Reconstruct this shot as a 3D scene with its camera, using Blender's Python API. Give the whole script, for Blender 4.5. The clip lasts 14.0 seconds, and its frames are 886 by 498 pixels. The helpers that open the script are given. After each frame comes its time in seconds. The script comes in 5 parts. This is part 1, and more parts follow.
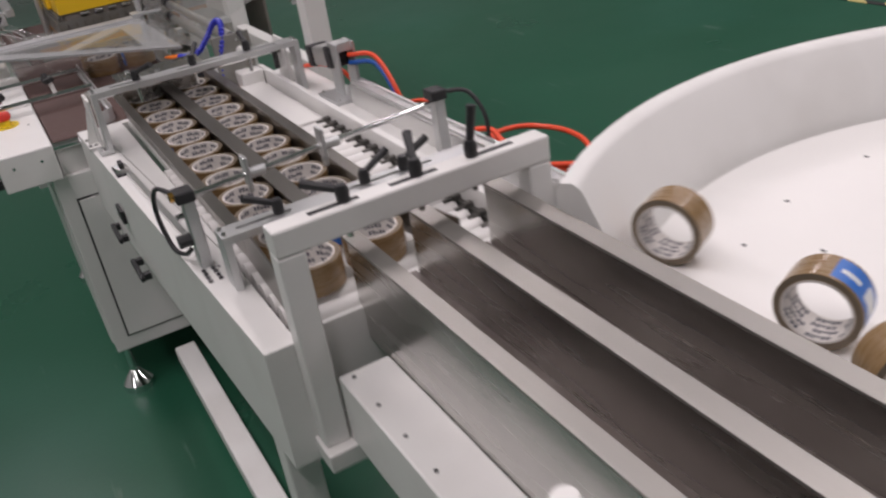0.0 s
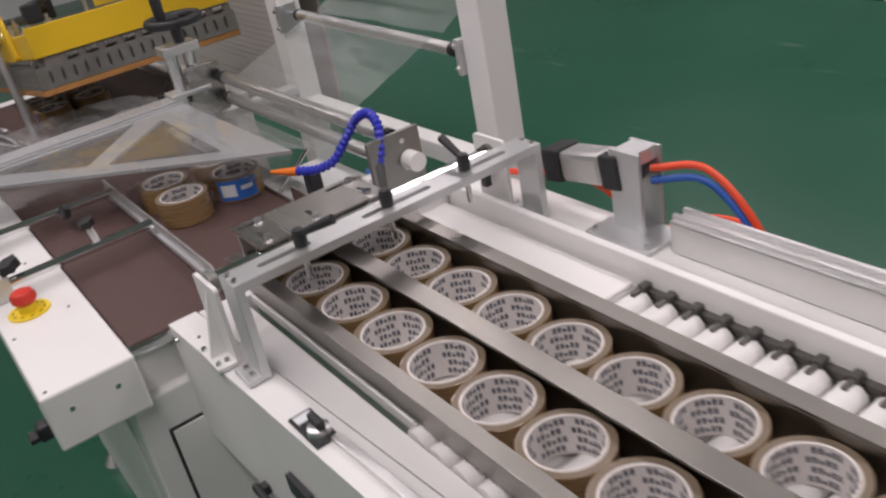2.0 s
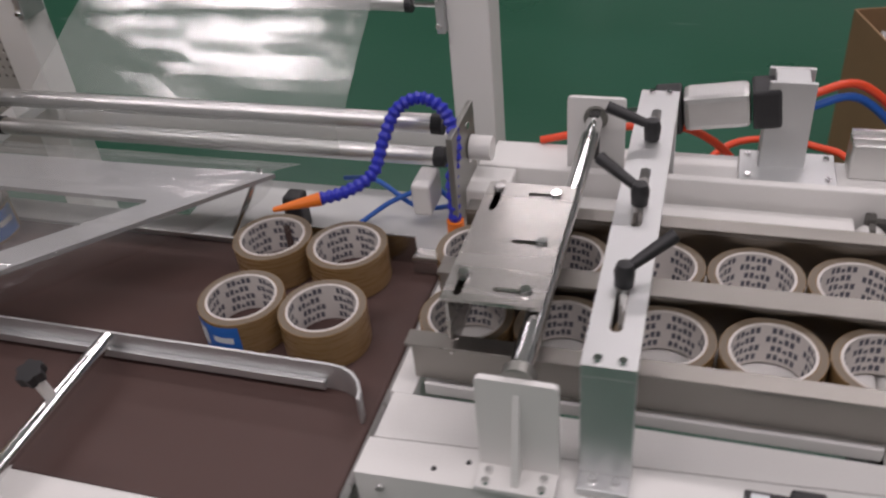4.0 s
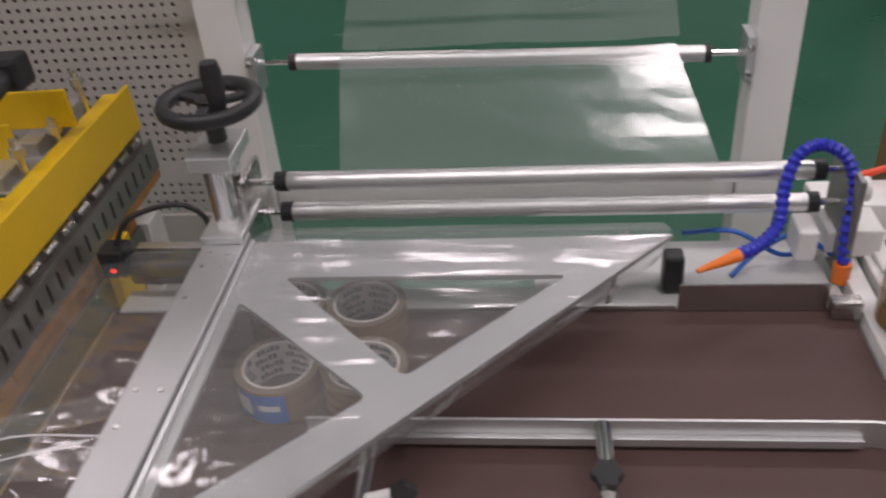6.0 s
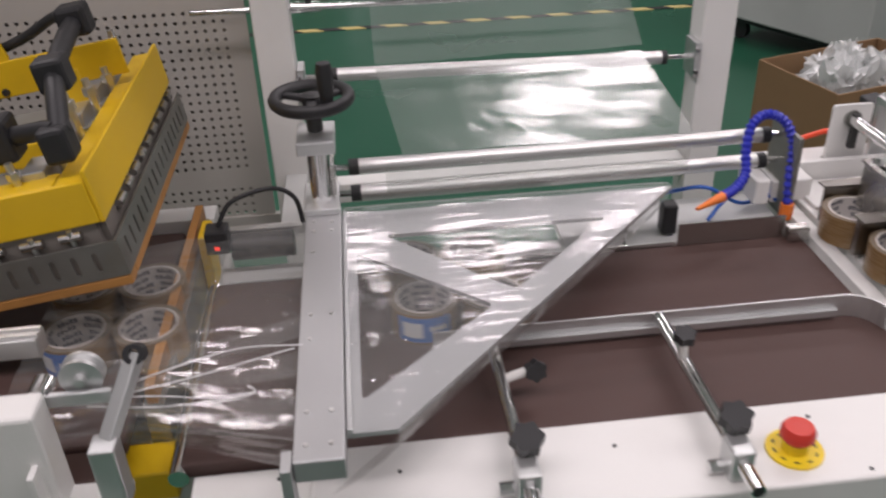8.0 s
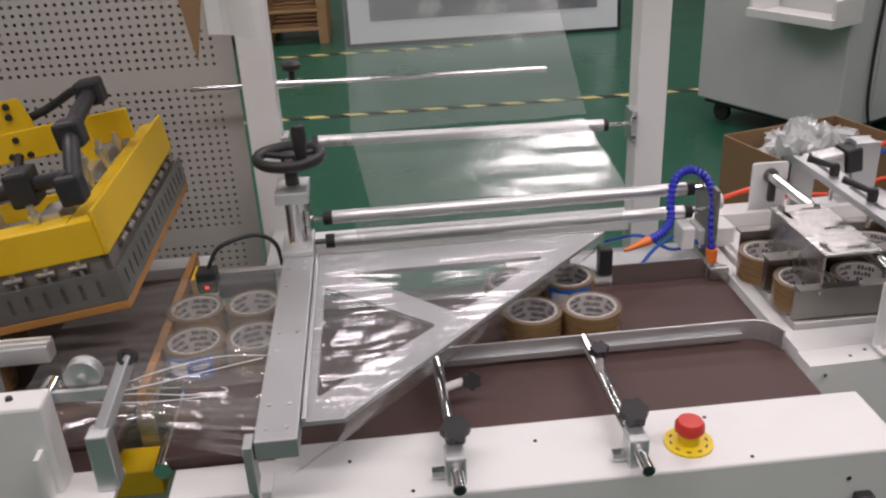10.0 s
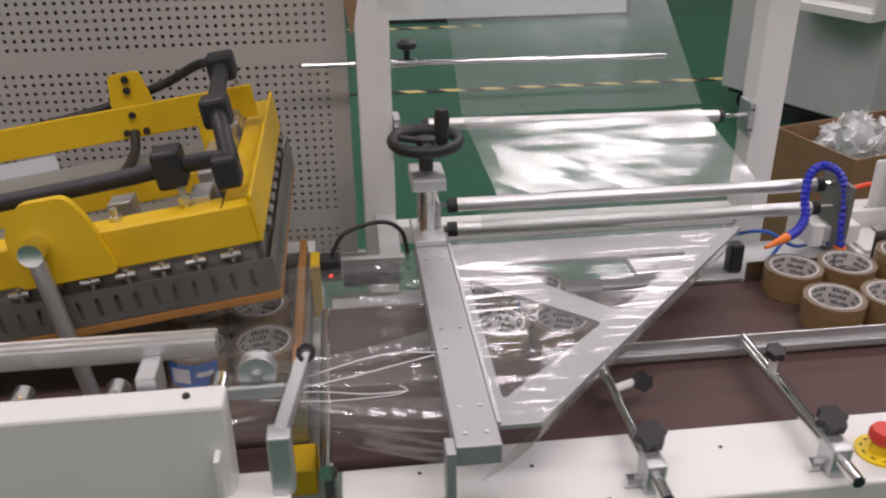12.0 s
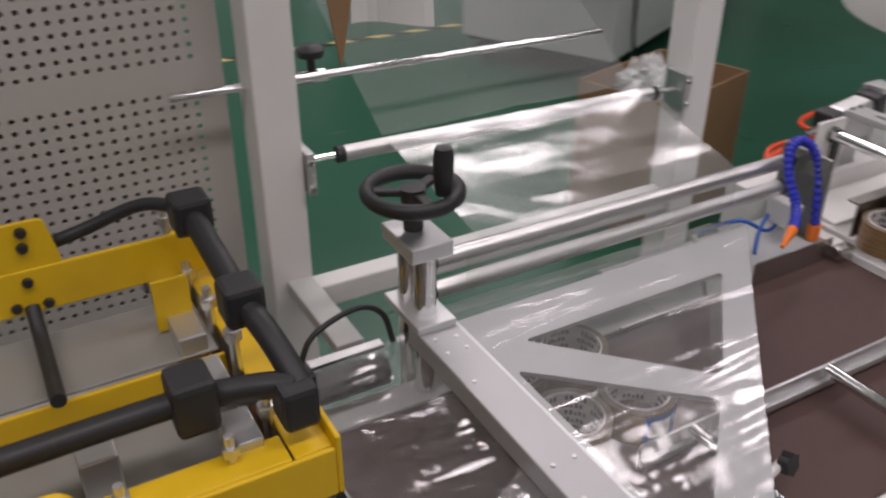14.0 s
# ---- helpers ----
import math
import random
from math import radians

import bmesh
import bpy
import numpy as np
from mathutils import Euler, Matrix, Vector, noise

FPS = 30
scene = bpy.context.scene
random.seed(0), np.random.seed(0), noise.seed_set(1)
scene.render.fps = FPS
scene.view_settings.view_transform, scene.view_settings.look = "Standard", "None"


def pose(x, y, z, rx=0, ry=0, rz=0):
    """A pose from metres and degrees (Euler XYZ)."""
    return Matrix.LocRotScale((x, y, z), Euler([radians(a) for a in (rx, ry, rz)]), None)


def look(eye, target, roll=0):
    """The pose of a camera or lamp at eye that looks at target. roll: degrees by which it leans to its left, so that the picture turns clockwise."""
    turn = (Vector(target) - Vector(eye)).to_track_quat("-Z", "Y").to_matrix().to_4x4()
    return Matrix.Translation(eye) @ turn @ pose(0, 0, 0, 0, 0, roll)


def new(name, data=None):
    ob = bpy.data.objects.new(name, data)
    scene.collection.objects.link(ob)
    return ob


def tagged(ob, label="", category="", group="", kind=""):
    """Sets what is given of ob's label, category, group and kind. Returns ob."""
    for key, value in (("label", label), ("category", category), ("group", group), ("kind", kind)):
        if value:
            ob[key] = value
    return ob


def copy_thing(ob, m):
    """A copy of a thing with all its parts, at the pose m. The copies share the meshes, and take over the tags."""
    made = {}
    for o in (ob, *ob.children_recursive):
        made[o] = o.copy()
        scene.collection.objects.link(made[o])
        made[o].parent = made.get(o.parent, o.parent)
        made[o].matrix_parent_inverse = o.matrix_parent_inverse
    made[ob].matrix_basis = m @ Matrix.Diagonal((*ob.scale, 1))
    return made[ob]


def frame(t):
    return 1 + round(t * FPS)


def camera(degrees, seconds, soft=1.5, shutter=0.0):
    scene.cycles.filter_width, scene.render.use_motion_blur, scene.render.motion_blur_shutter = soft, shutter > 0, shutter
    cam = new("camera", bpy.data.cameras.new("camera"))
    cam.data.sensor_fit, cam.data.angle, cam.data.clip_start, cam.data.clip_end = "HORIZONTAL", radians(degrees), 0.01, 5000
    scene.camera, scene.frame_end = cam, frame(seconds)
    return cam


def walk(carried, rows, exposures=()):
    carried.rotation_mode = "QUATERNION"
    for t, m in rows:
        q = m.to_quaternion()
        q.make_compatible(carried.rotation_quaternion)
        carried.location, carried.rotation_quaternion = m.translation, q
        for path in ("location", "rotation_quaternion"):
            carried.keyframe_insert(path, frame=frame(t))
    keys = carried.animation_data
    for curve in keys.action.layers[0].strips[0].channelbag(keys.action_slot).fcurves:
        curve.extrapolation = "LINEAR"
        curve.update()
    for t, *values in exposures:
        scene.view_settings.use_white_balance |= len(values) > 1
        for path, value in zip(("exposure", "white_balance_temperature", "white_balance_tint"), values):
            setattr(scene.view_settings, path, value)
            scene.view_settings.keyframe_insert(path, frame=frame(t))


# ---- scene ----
cam = camera(54.1, 14.0, soft=2.2, shutter=0.4)
PATH = [
    (0, (2.218, -0.147, 1.382), (0.623, 0.61, 0.442), -9.1),
    (0.5, (1.959, -0.124, 1.38), (0.348, 0.595, 0.437), -9.0),
    (1, (1.728, -0.108, 1.388), (0.107, 0.596, 0.451), -9.7),
    (1.5, (1.417, -0.182, 1.384), (-0.183, 0.561, 0.442), -9.7),
    (2, (1.132, -0.232, 1.369), (-0.379, 0.684, 0.432), -11.3),
    (2.2, (1.04, -0.236, 1.357), (-0.448, 0.718, 0.421), -10.6),
    (4.3, (0.163, -0.528, 1.399), (-0.258, 1.012, 0.195), -5.5),
    (4.5, (0.097, -0.556, 1.406), (-0.274, 0.994, 0.198), -5.4),
    (5, (-0.124, -0.611, 1.415), (-0.354, 1.006, 0.261), -5.8),
    (5.5, (-0.252, -0.628, 1.419), (-0.456, 0.996, 0.27), -4.9),
    (6, (-0.396, -0.55, 1.434), (-0.612, 1.09, 0.309), -5.0),
    (6.5, (-0.526, -0.549, 1.444), (-0.727, 1.099, 0.328), -5.2),
    (7, (-0.714, -0.605, 1.446), (-0.666, 1.037, 0.304), -5.5),
    (7.5, (-0.771, -0.692, 1.455), (-0.623, 0.962, 0.34), -2.9),
    (8, (-0.704, -0.844, 1.479), (-0.553, 0.861, 0.445), -2.3),
    (8.5, (-0.637, -0.985, 1.476), (-0.48, 0.735, 0.467), -2.2),
    (8.7, (-0.627, -1.023, 1.493), (-0.481, 0.735, 0.55), -2.7),
    (10.8, (-0.638, -1.063, 1.497), (-0.526, 0.745, 0.65), -2.7),
    (11, (-0.654, -1.059, 1.494), (-0.556, 0.746, 0.638), -2.4),
    (11.5, (-0.725, -1.036, 1.489), (-0.64, 0.754, 0.6), -1.0),
    (12, (-0.906, -0.969, 1.494), (-0.703, 0.808, 0.599), -0.6),
    (12.5, (-0.999, -0.911, 1.496), (-0.641, 0.815, 0.551), 0.1),
    (13, (-1.019, -0.747, 1.481), (-0.591, 0.955, 0.521), 1.2),
    (13.5, (-1.051, -0.587, 1.492), (-0.58, 1.084, 0.499), -0.5),
    (14, (-1.202, -0.448, 1.471), (-0.347, 1.058, 0.471), 0.3),
]
walk(cam, [(t, look(eye, target, roll)) for t, eye, target, roll in PATH],
     [(0, -0.03), (1.0, -0.02), (2.0, 0.1), (2.2, 0.09), (4.3, -0.28), (5.0, -0.2), (5.5, -0.18), (6.5, -0.02), (7.0, 0.04), (8.5, 0.03), (12.0, 0.03), (12.5, 0.05), (13.5, 0.06), (14, -0.2)])

# ---------- world and light ----------
def make_world():
    w = bpy.data.worlds.new("world")
    scene.world = w
    w.use_nodes = True
    bg = w.node_tree.nodes["Background"]
    bg.inputs[0].default_value = (0.9, 0.95, 1.0, 1)
    bg.inputs[1].default_value = 0.2


def hall_or_fill_lamp(x, y, lx, ly, power):
    d = bpy.data.lights.new("hall_or_fill_lamp", "AREA")
    d.shape, d.size, d.size_y, d.energy = "RECTANGLE", lx, ly, power
    d.color = (1.0, 0.89, 0.925)
    o = new("hall_or_fill_lamp", d)
    o.matrix_world = pose(x, y, 4.45)
    return o


make_world()
LAMPS = [(x, y) for y in (-1.0, 6.0) for x in (-4.1, -2.6, -1.1, 0.4, 1.9, 3.4)] + [(-3.9, 2.65), (-2.6, 2.65), (0.7, 2.65), (1.9, 2.65), (3.4, 2.65)]
for lx, ly in LAMPS:
    hall_or_fill_lamp(lx, ly, 1.0, 0.45, 28.5)
# unseen fill row, added to brighten the machine fronts
for lx in (-3.4, -1.1, 1.2, 3.5):
    hall_or_fill_lamp(lx, -4.2, 1.0, 0.45, 17)


# ---------- materials ----------
def material(name, color, rough=0.5, metal=0.0, var=0.08, scale=30.0, bump=0.02, bscale=200.0, coat=0.0, stretch=(1, 1, 1), spec=0.5, dirt_or_reflection=None, dscale=3.0, damount=0.35, rvar=0.1):
    m = bpy.data.materials.new(name)
    m.use_nodes = True
    nt = m.node_tree
    b = nt.nodes["Principled BSDF"]
    N, L = nt.nodes.new, nt.links.new
    tc = N("ShaderNodeTexCoord")
    mp = N("ShaderNodeMapping")
    mp.inputs["Scale"].default_value = stretch
    L(tc.outputs["Object"], mp.inputs["Vector"])
    n1 = N("ShaderNodeTexNoise")
    n1.inputs["Scale"].default_value, n1.inputs["Detail"].default_value = scale, 5
    L(mp.outputs[0], n1.inputs["Vector"])
    n2 = N("ShaderNodeTexNoise")
    n2.inputs["Scale"].default_value, n2.inputs["Detail"].default_value = dscale, 6
    L(tc.outputs["Object"], n2.inputs["Vector"])
    mix = N("ShaderNodeMix")
    mix.data_type = "RGBA"
    c = Vector(color)
    mix.inputs[6].default_value = (*(c * (1 - var)), 1)
    mix.inputs[7].default_value = (*[min(1, v * (1 + var)) for v in c], 1)
    L(n1.outputs[0], mix.inputs[0])
    ramp = N("ShaderNodeMapRange")
    ramp.inputs[1].default_value, ramp.inputs[2].default_value = 0.52, 0.72
    ramp.inputs[3].default_value, ramp.inputs[4].default_value = 0.0, damount
    L(n2.outputs[0], ramp.inputs[0])
    mix2 = N("ShaderNodeMix")
    mix2.data_type = "RGBA"
    mix2.inputs[7].default_value = (*(dirt_or_reflection or [v * 0.8 for v in c]), 1)
    L(mix.outputs[2], mix2.inputs[6])
    L(ramp.outputs[0], mix2.inputs[0])
    L(mix2.outputs[2], b.inputs["Base Color"])
    rr = N("ShaderNodeMapRange")
    rr.inputs[3].default_value, rr.inputs[4].default_value = max(0.02, rough - rvar), min(1, rough + rvar)
    L(n1.outputs[0], rr.inputs[0])
    L(rr.outputs[0], b.inputs["Roughness"])
    b.inputs["Metallic"].default_value = metal
    b.inputs["Coat Weight"].default_value = coat
    b.inputs["Specular IOR Level"].default_value = spec
    if bump:
        n3 = N("ShaderNodeTexNoise")
        n3.inputs["Scale"].default_value = bscale
        L(mp.outputs[0], n3.inputs["Vector"])
        bp = N("ShaderNodeBump")
        bp.inputs["Strength"].default_value, bp.inputs["Distance"].default_value = 0.5, bump * 0.01
        L(n3.outputs[0], bp.inputs["Height"])
        L(bp.outputs[0], b.inputs["Normal"])
    return m


def film_material(name, gloss=0.2, tint=(0.95, 0.97, 0.96), rough=0.08, wrinkle=18.0, depth=0.01, stretch=(1, 1, 1), haze=0.05, crease=0.0):
    """Thin clear plastic film: it lets light straight through and mirrors the lamps in its wrinkles."""
    m = bpy.data.materials.new(name)
    m.use_nodes = True
    nt = m.node_tree
    for n in list(nt.nodes):
        nt.nodes.remove(n)
    N, L = nt.nodes.new, nt.links.new
    out = N("ShaderNodeOutputMaterial")
    tr = N("ShaderNodeBsdfTransparent")
    tr.inputs[0].default_value = (*tint, 1)
    gl = N("ShaderNodeBsdfGlossy")
    gl.inputs["Roughness"].default_value = rough
    gl.inputs["Color"].default_value = (1, 1, 1, 1)
    mx = N("ShaderNodeMixShader")
    fr = N("ShaderNodeLayerWeight")
    pw = N("ShaderNodeMath")
    pw.operation = "POWER"
    pw.inputs[1].default_value = 3.0
    L(fr.outputs["Facing"], pw.inputs[0])
    ad = N("ShaderNodeMath")
    ad.operation = "MULTIPLY_ADD"
    ad.use_clamp = True
    ad.inputs[1].default_value, ad.inputs[2].default_value = 0.5, gloss
    L(pw.outputs[0], ad.inputs[0])
    tc = N("ShaderNodeTexCoord")
    mp = N("ShaderNodeMapping")
    mp.inputs["Scale"].default_value = stretch
    L(tc.outputs["Object"], mp.inputs["Vector"])
    ns = N("ShaderNodeTexNoise")
    ns.inputs["Scale"].default_value, ns.inputs["Detail"].default_value = wrinkle, 1.5
    ns.inputs["Distortion"].default_value = 0.6
    L(mp.outputs[0], ns.inputs["Vector"])
    height = ns.outputs[0]
    if crease:
        # narrow ridges where a second noise crosses its middle value
        m2 = N("ShaderNodeMapping")
        m2.inputs["Rotation"].default_value = (0, 0, radians(-22))
        m2.inputs["Scale"].default_value = (2.2, 17, 17)
        L(tc.outputs["Object"], m2.inputs["Vector"])
        n2 = N("ShaderNodeTexNoise")
        n2.inputs["Scale"].default_value, n2.inputs["Detail"].default_value, n2.inputs["Distortion"].default_value = 1.0, 2.0, 0.8
        L(m2.outputs[0], n2.inputs["Vector"])
        prev = n2.outputs[0]
        for op, v in (("SUBTRACT", 0.5), ("ABSOLUTE", 0), ("MULTIPLY", -9.0), ("EXPONENT", 0), ("MULTIPLY", crease)):
            q = N("ShaderNodeMath")
            q.operation = op
            q.inputs[1].default_value = v
            L(prev, q.inputs[0])
            prev = q.outputs[0]
        sm = N("ShaderNodeMath")
        L(height, sm.inputs[0])
        L(prev, sm.inputs[1])
        height = sm.outputs[0]
    bp = N("ShaderNodeBump")
    bp.inputs["Strength"].default_value, bp.inputs["Distance"].default_value = 1.0, depth
    L(height, bp.inputs["Height"])
    L(bp.outputs[0], gl.inputs["Normal"])
    L(ad.outputs[0], mx.inputs[0])
    L(tr.outputs[0], mx.inputs[1])
    L(gl.outputs[0], mx.inputs[2])
    df = N("ShaderNodeBsdfDiffuse")
    df.inputs[0].default_value = (0.85, 0.87, 0.86, 1)
    hz = N("ShaderNodeMixShader")
    hz.inputs[0].default_value = haze
    L(mx.outputs[0], hz.inputs[1])
    L(df.outputs[0], hz.inputs[2])
    L(hz.outputs[0], out.inputs[0])
    return m


def floor_material():
    m = material("green_epoxy", (0.02, 0.098, 0.056), 0.3, 0, 0.12, 1.5, 0.06, 60, 0.0, dirt_or_reflection=(0.03, 0.13, 0.09), dscale=0.7, damount=0.5, rvar=0.1)
    nt = m.node_tree
    b = nt.nodes["Principled BSDF"]
    # scuffs and worn pale streaks
    tc = nt.nodes.new("ShaderNodeTexCoord")
    mp = nt.nodes.new("ShaderNodeMapping")
    mp.inputs["Rotation"].default_value = (0, 0, 0.6)
    mp.inputs["Scale"].default_value = (3, 22, 1)
    nt.links.new(tc.outputs["Object"], mp.inputs["Vector"])
    n = nt.nodes.new("ShaderNodeTexNoise")
    n.inputs["Scale"].default_value, n.inputs["Detail"].default_value = 1.0, 8
    nt.links.new(mp.outputs[0], n.inputs["Vector"])
    r = nt.nodes.new("ShaderNodeMapRange")
    r.inputs[1].default_value, r.inputs[2].default_value, r.inputs[4].default_value = 0.665, 0.74, 0.5
    nt.links.new(n.outputs[0], r.inputs[0])
    mx = nt.nodes.new("ShaderNodeMix")
    mx.data_type = "RGBA"
    mx.inputs[7].default_value = (0.12, 0.2, 0.16, 1)
    src = b.inputs["Base Color"].links[0].from_socket
    nt.links.new(src, mx.inputs[6])
    nt.links.new(r.outputs[0], mx.inputs[0])
    nt.links.new(mx.outputs[2], b.inputs["Base Color"])
    return m


def glow_material(name, color, strength):
    m = bpy.data.materials.new(name)
    m.use_nodes = True
    b = m.node_tree.nodes["Principled BSDF"]
    b.inputs["Base Color"].default_value = (*color, 1)
    b.inputs["Emission Color"].default_value = (*color, 1)
    b.inputs["Emission Strength"].default_value = strength
    return m


def hazard_material():
    m = material("hazard_tape", (0.6, 0.5, 0.2), 0.5, 0, 0.1, 20, 0.02)
    nt = m.node_tree
    b = nt.nodes["Principled BSDF"]
    tc = nt.nodes.new("ShaderNodeTexCoord")
    w = nt.nodes.new("ShaderNodeTexWave")
    w.wave_profile = "SIN"
    w.bands_direction = "DIAGONAL"
    w.inputs["Scale"].default_value = 2.6
    nt.links.new(tc.outputs["Object"], w.inputs["Vector"])
    g = nt.nodes.new("ShaderNodeMath")
    g.operation = "GREATER_THAN"
    g.inputs[1].default_value = 0.5
    nt.links.new(w.outputs[1], g.inputs[0])
    mx = nt.nodes.new("ShaderNodeMix")
    mx.data_type = "RGBA"
    mx.inputs[7].default_value = (0.03, 0.03, 0.03, 1)
    src = b.inputs["Base Color"].links[0].from_socket
    nt.links.new(src, mx.inputs[6])
    nt.links.new(g.outputs[0], mx.inputs[0])
    nt.links.new(mx.outputs[2], b.inputs["Base Color"])
    return m


WHITE = material("white_powder_coat", (0.775, 0.77, 0.752), 0.38, 0, 0.03, 8, 0.04, 400, dirt_or_reflection=(0.6, 0.58, 0.55), dscale=5, damount=0.3)
PLATE = material("white_plastic", (0.8, 0.79, 0.77), 0.35, 0, 0.03, 10, 0.02, 300)
PANELM = material("perforated_grey_paint", (0.5, 0.48, 0.445), 0.42, 0.1, 0.06, 5, 0.03, 300, dirt_or_reflection=(0.4, 0.365, 0.32), dscale=2.5)
# dark colour stands for the shade behind panel holes and guard slots
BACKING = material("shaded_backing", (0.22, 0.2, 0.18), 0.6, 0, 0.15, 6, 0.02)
JAWGREY = material("mid_grey_paint", (0.3, 0.3, 0.275), 0.45, 0.2, 0.06, 12, 0.03, 300, dirt_or_reflection=(0.22, 0.2, 0.17), dscale=9)
FOLDER = material("film_folder_aluminium", (0.5, 0.505, 0.51), 0.5, 0.7, 0.06, 18, 0.03, 350, rvar=0.1)
GREYP = material("grey_cabinet_paint", (0.55, 0.56, 0.55), 0.45, 0, 0.04, 6, 0.03, 300)
ALU = material("brushed_aluminium", (0.72, 0.72, 0.71), 0.36, 1, 0.06, 60, 0.03, 500, stretch=(0.3, 6, 1))
ALUD = material("satin_aluminium_plate", (0.66, 0.67, 0.67), 0.42, 0.85, 0.05, 20, 0.02, 400, rvar=0.08)
STEEL = material("stainless_sheet", (0.52, 0.51, 0.49), 0.26, 1, 0.08, 12, 0.02, 200, stretch=(0.2, 3, 3), dscale=6, rvar=0.1)
LIP = material("dull_folded_steel", (0.42, 0.405, 0.38), 0.46, 1, 0.1, 12, 0.03, 200, stretch=(0.2, 3, 3), dscale=6, rvar=0.1)
RAIL = material("dull_guide_steel", (0.3, 0.285, 0.265), 0.36, 1, 0.1, 12, 0.02, 200, stretch=(0.2, 3, 3), dscale=6, rvar=0.1)
CHROME = material("chrome", (0.8, 0.8, 0.8), 0.12, 1, 0.03, 20, 0.0, rvar=0.05)
BELT = material("brown_belt", (0.082, 0.046, 0.04), 0.62, 0, 0.1, 60, 0.08, 900, dirt_or_reflection=(0.06, 0.034, 0.03), dscale=7, damount=0.6)
YELLOW = material("yellow_paint", (0.78, 0.5, 0.012), 0.42, 0, 0.04, 12, 0.03, 200, dirt_or_reflection=(0.55, 0.33, 0.01), dscale=9)
BLACK = material("black_plastic", (0.022, 0.022, 0.024), 0.48, 0, 0.15, 40, 0.04, 300)
DARK = material("dark_steel", (0.06, 0.06, 0.06), 0.42, 0.6, 0.15, 30, 0.02)
CLIP = material("dull_clip_steel", (0.17, 0.165, 0.155), 0.38, 0.8, 0.2, 40, 0.03)
GUARD = material("grey_slotted_steel", (0.3, 0.3, 0.28), 0.42, 0.8, 0.08, 20, 0.03, 200, dirt_or_reflection=(0.18, 0.15, 0.11), dscale=12)
WOODB = material("amber_heat_cloth", (0.42, 0.2, 0.055), 0.5, 0, 0.25, 25, 0.05, 200, dirt_or_reflection=(0.2, 0.09, 0.03), dscale=14)
RED = material("red_plastic", (0.62, 0.045, 0.03), 0.4, 0, 0.05, 20, 0.01)
HOSER = material("orange_red_hose", (0.8, 0.075, 0.025), 0.35, 0, 0.05, 20, 0.0)
HOSEB = material("blue_hose", (0.02, 0.11, 0.45), 0.35, 0, 0.05, 20, 0.0)
BLUE = material("blue_plastic", (0.025, 0.035, 0.45), 0.4, 0, 0.08, 30, 0.01)
ORANGE = material("orange_plastic", (0.85, 0.2, 0.02), 0.4, 0, 0.05, 20, 0.01)
SIGNY = material("yellow_disc", (0.82, 0.6, 0.02), 0.45, 0, 0.05, 20, 0.01)
# paler blotches put the soft round reflections in the lanes into the colour
LANE = material("reflection_mottled_lane", (0.13, 0.11, 0.1), 0.38, 0.4, 0.25, 9, 0.05, 80, dirt_or_reflection=(0.2, 0.18, 0.165), dscale=8, damount=0.7)
TAN = material("brown_packing_tape", (0.26, 0.165, 0.075), 0.28, 0, 0.1, 30, 0.02, 300, coat=0.3, stretch=(1, 1, 12))
TANSIDE = material("tape_side", (0.17, 0.135, 0.095), 0.5, 0, 0.08, 60, 0.05, 500)
CORE = material("white_paper_core", (0.66, 0.63, 0.6), 0.7, 0, 0.05, 40, 0.03, 400)
INK = material("dark_print", (0.1, 0.1, 0.125), 0.6, 0, 0.1, 40, 0.0)
LABELB = material("blue_label", (0.03, 0.16, 0.55), 0.35, 0, 0.06, 40, 0.0)
LABELW = material("white_label", (0.75, 0.78, 0.8), 0.4, 0, 0.04, 40, 0.0)
CARD = material("cardboard", (0.28, 0.17, 0.085), 0.8, 0, 0.08, 14, 0.06, 150, dirt_or_reflection=(0.21, 0.125, 0.06), dscale=5)
WOOD = material("pallet_wood", (0.42, 0.25, 0.12), 0.7, 0, 0.2, 9, 0.1, 60, stretch=(1, 8, 8))
GREEN = floor_material()
HAZARD = hazard_material()
WALLM = material("hall_wall", (0.55, 0.56, 0.55), 0.8, 0, 0.05, 2, 0.05, 40)
FILM = film_material("clear_film", 0.13, (0.93, 0.95, 0.94), 0.2, 2.2, 0.0007, (1, 1.4, 1), 0.09, 0.0)
FILMW = film_material("wrinkled_clear_film", 0.065, (0.95, 0.955, 0.955), 0.11, 4, 0.0023, (1.0, 3.5, 3.5), 0.085, 0.4)
FILMT = film_material("film_tube", 0.06, (0.96, 0.965, 0.965), 0.1, 3.5, 0.003, (1.0, 4.0, 4.0), 0.06, 0.1)
# white stands for the bright glints along gathered film edges
STRAND = material("white_film_glint", (0.8, 0.8, 0.8), 0.25, 0, 0.05, 60, 0.02)
SCRAP = film_material("crumpled_film", 0.16, (0.92, 0.93, 0.93), 0.2, 30, 0.01, haze=0.3)
LEDR = glow_material("red_indicator", (1, 0.05, 0.03), 1.2)
IMAGE = material("grey_print", (0.2, 0.21, 0.22), 0.4, 0, 0.9, 2.2, 0.0, dirt_or_reflection=(0.7, 0.7, 0.7), dscale=3, damount=0.9)
BRASS = material("brass", (0.6, 0.35, 0.1), 0.25, 1, 0.05, 30, 0.0)


# ---------- mesh helpers ----------
def part(name, bm, mat, parent=None, label="", kind=""):
    me = bpy.data.meshes.new(name)
    bm.normal_update()
    bm.to_mesh(me)
    bm.free()
    me.materials.append(mat)
    o = new(name, me)
    if parent is not None:
        o.parent = parent
    if label:
        o["label"] = label
    if kind:
        o["kind"] = kind
    return o


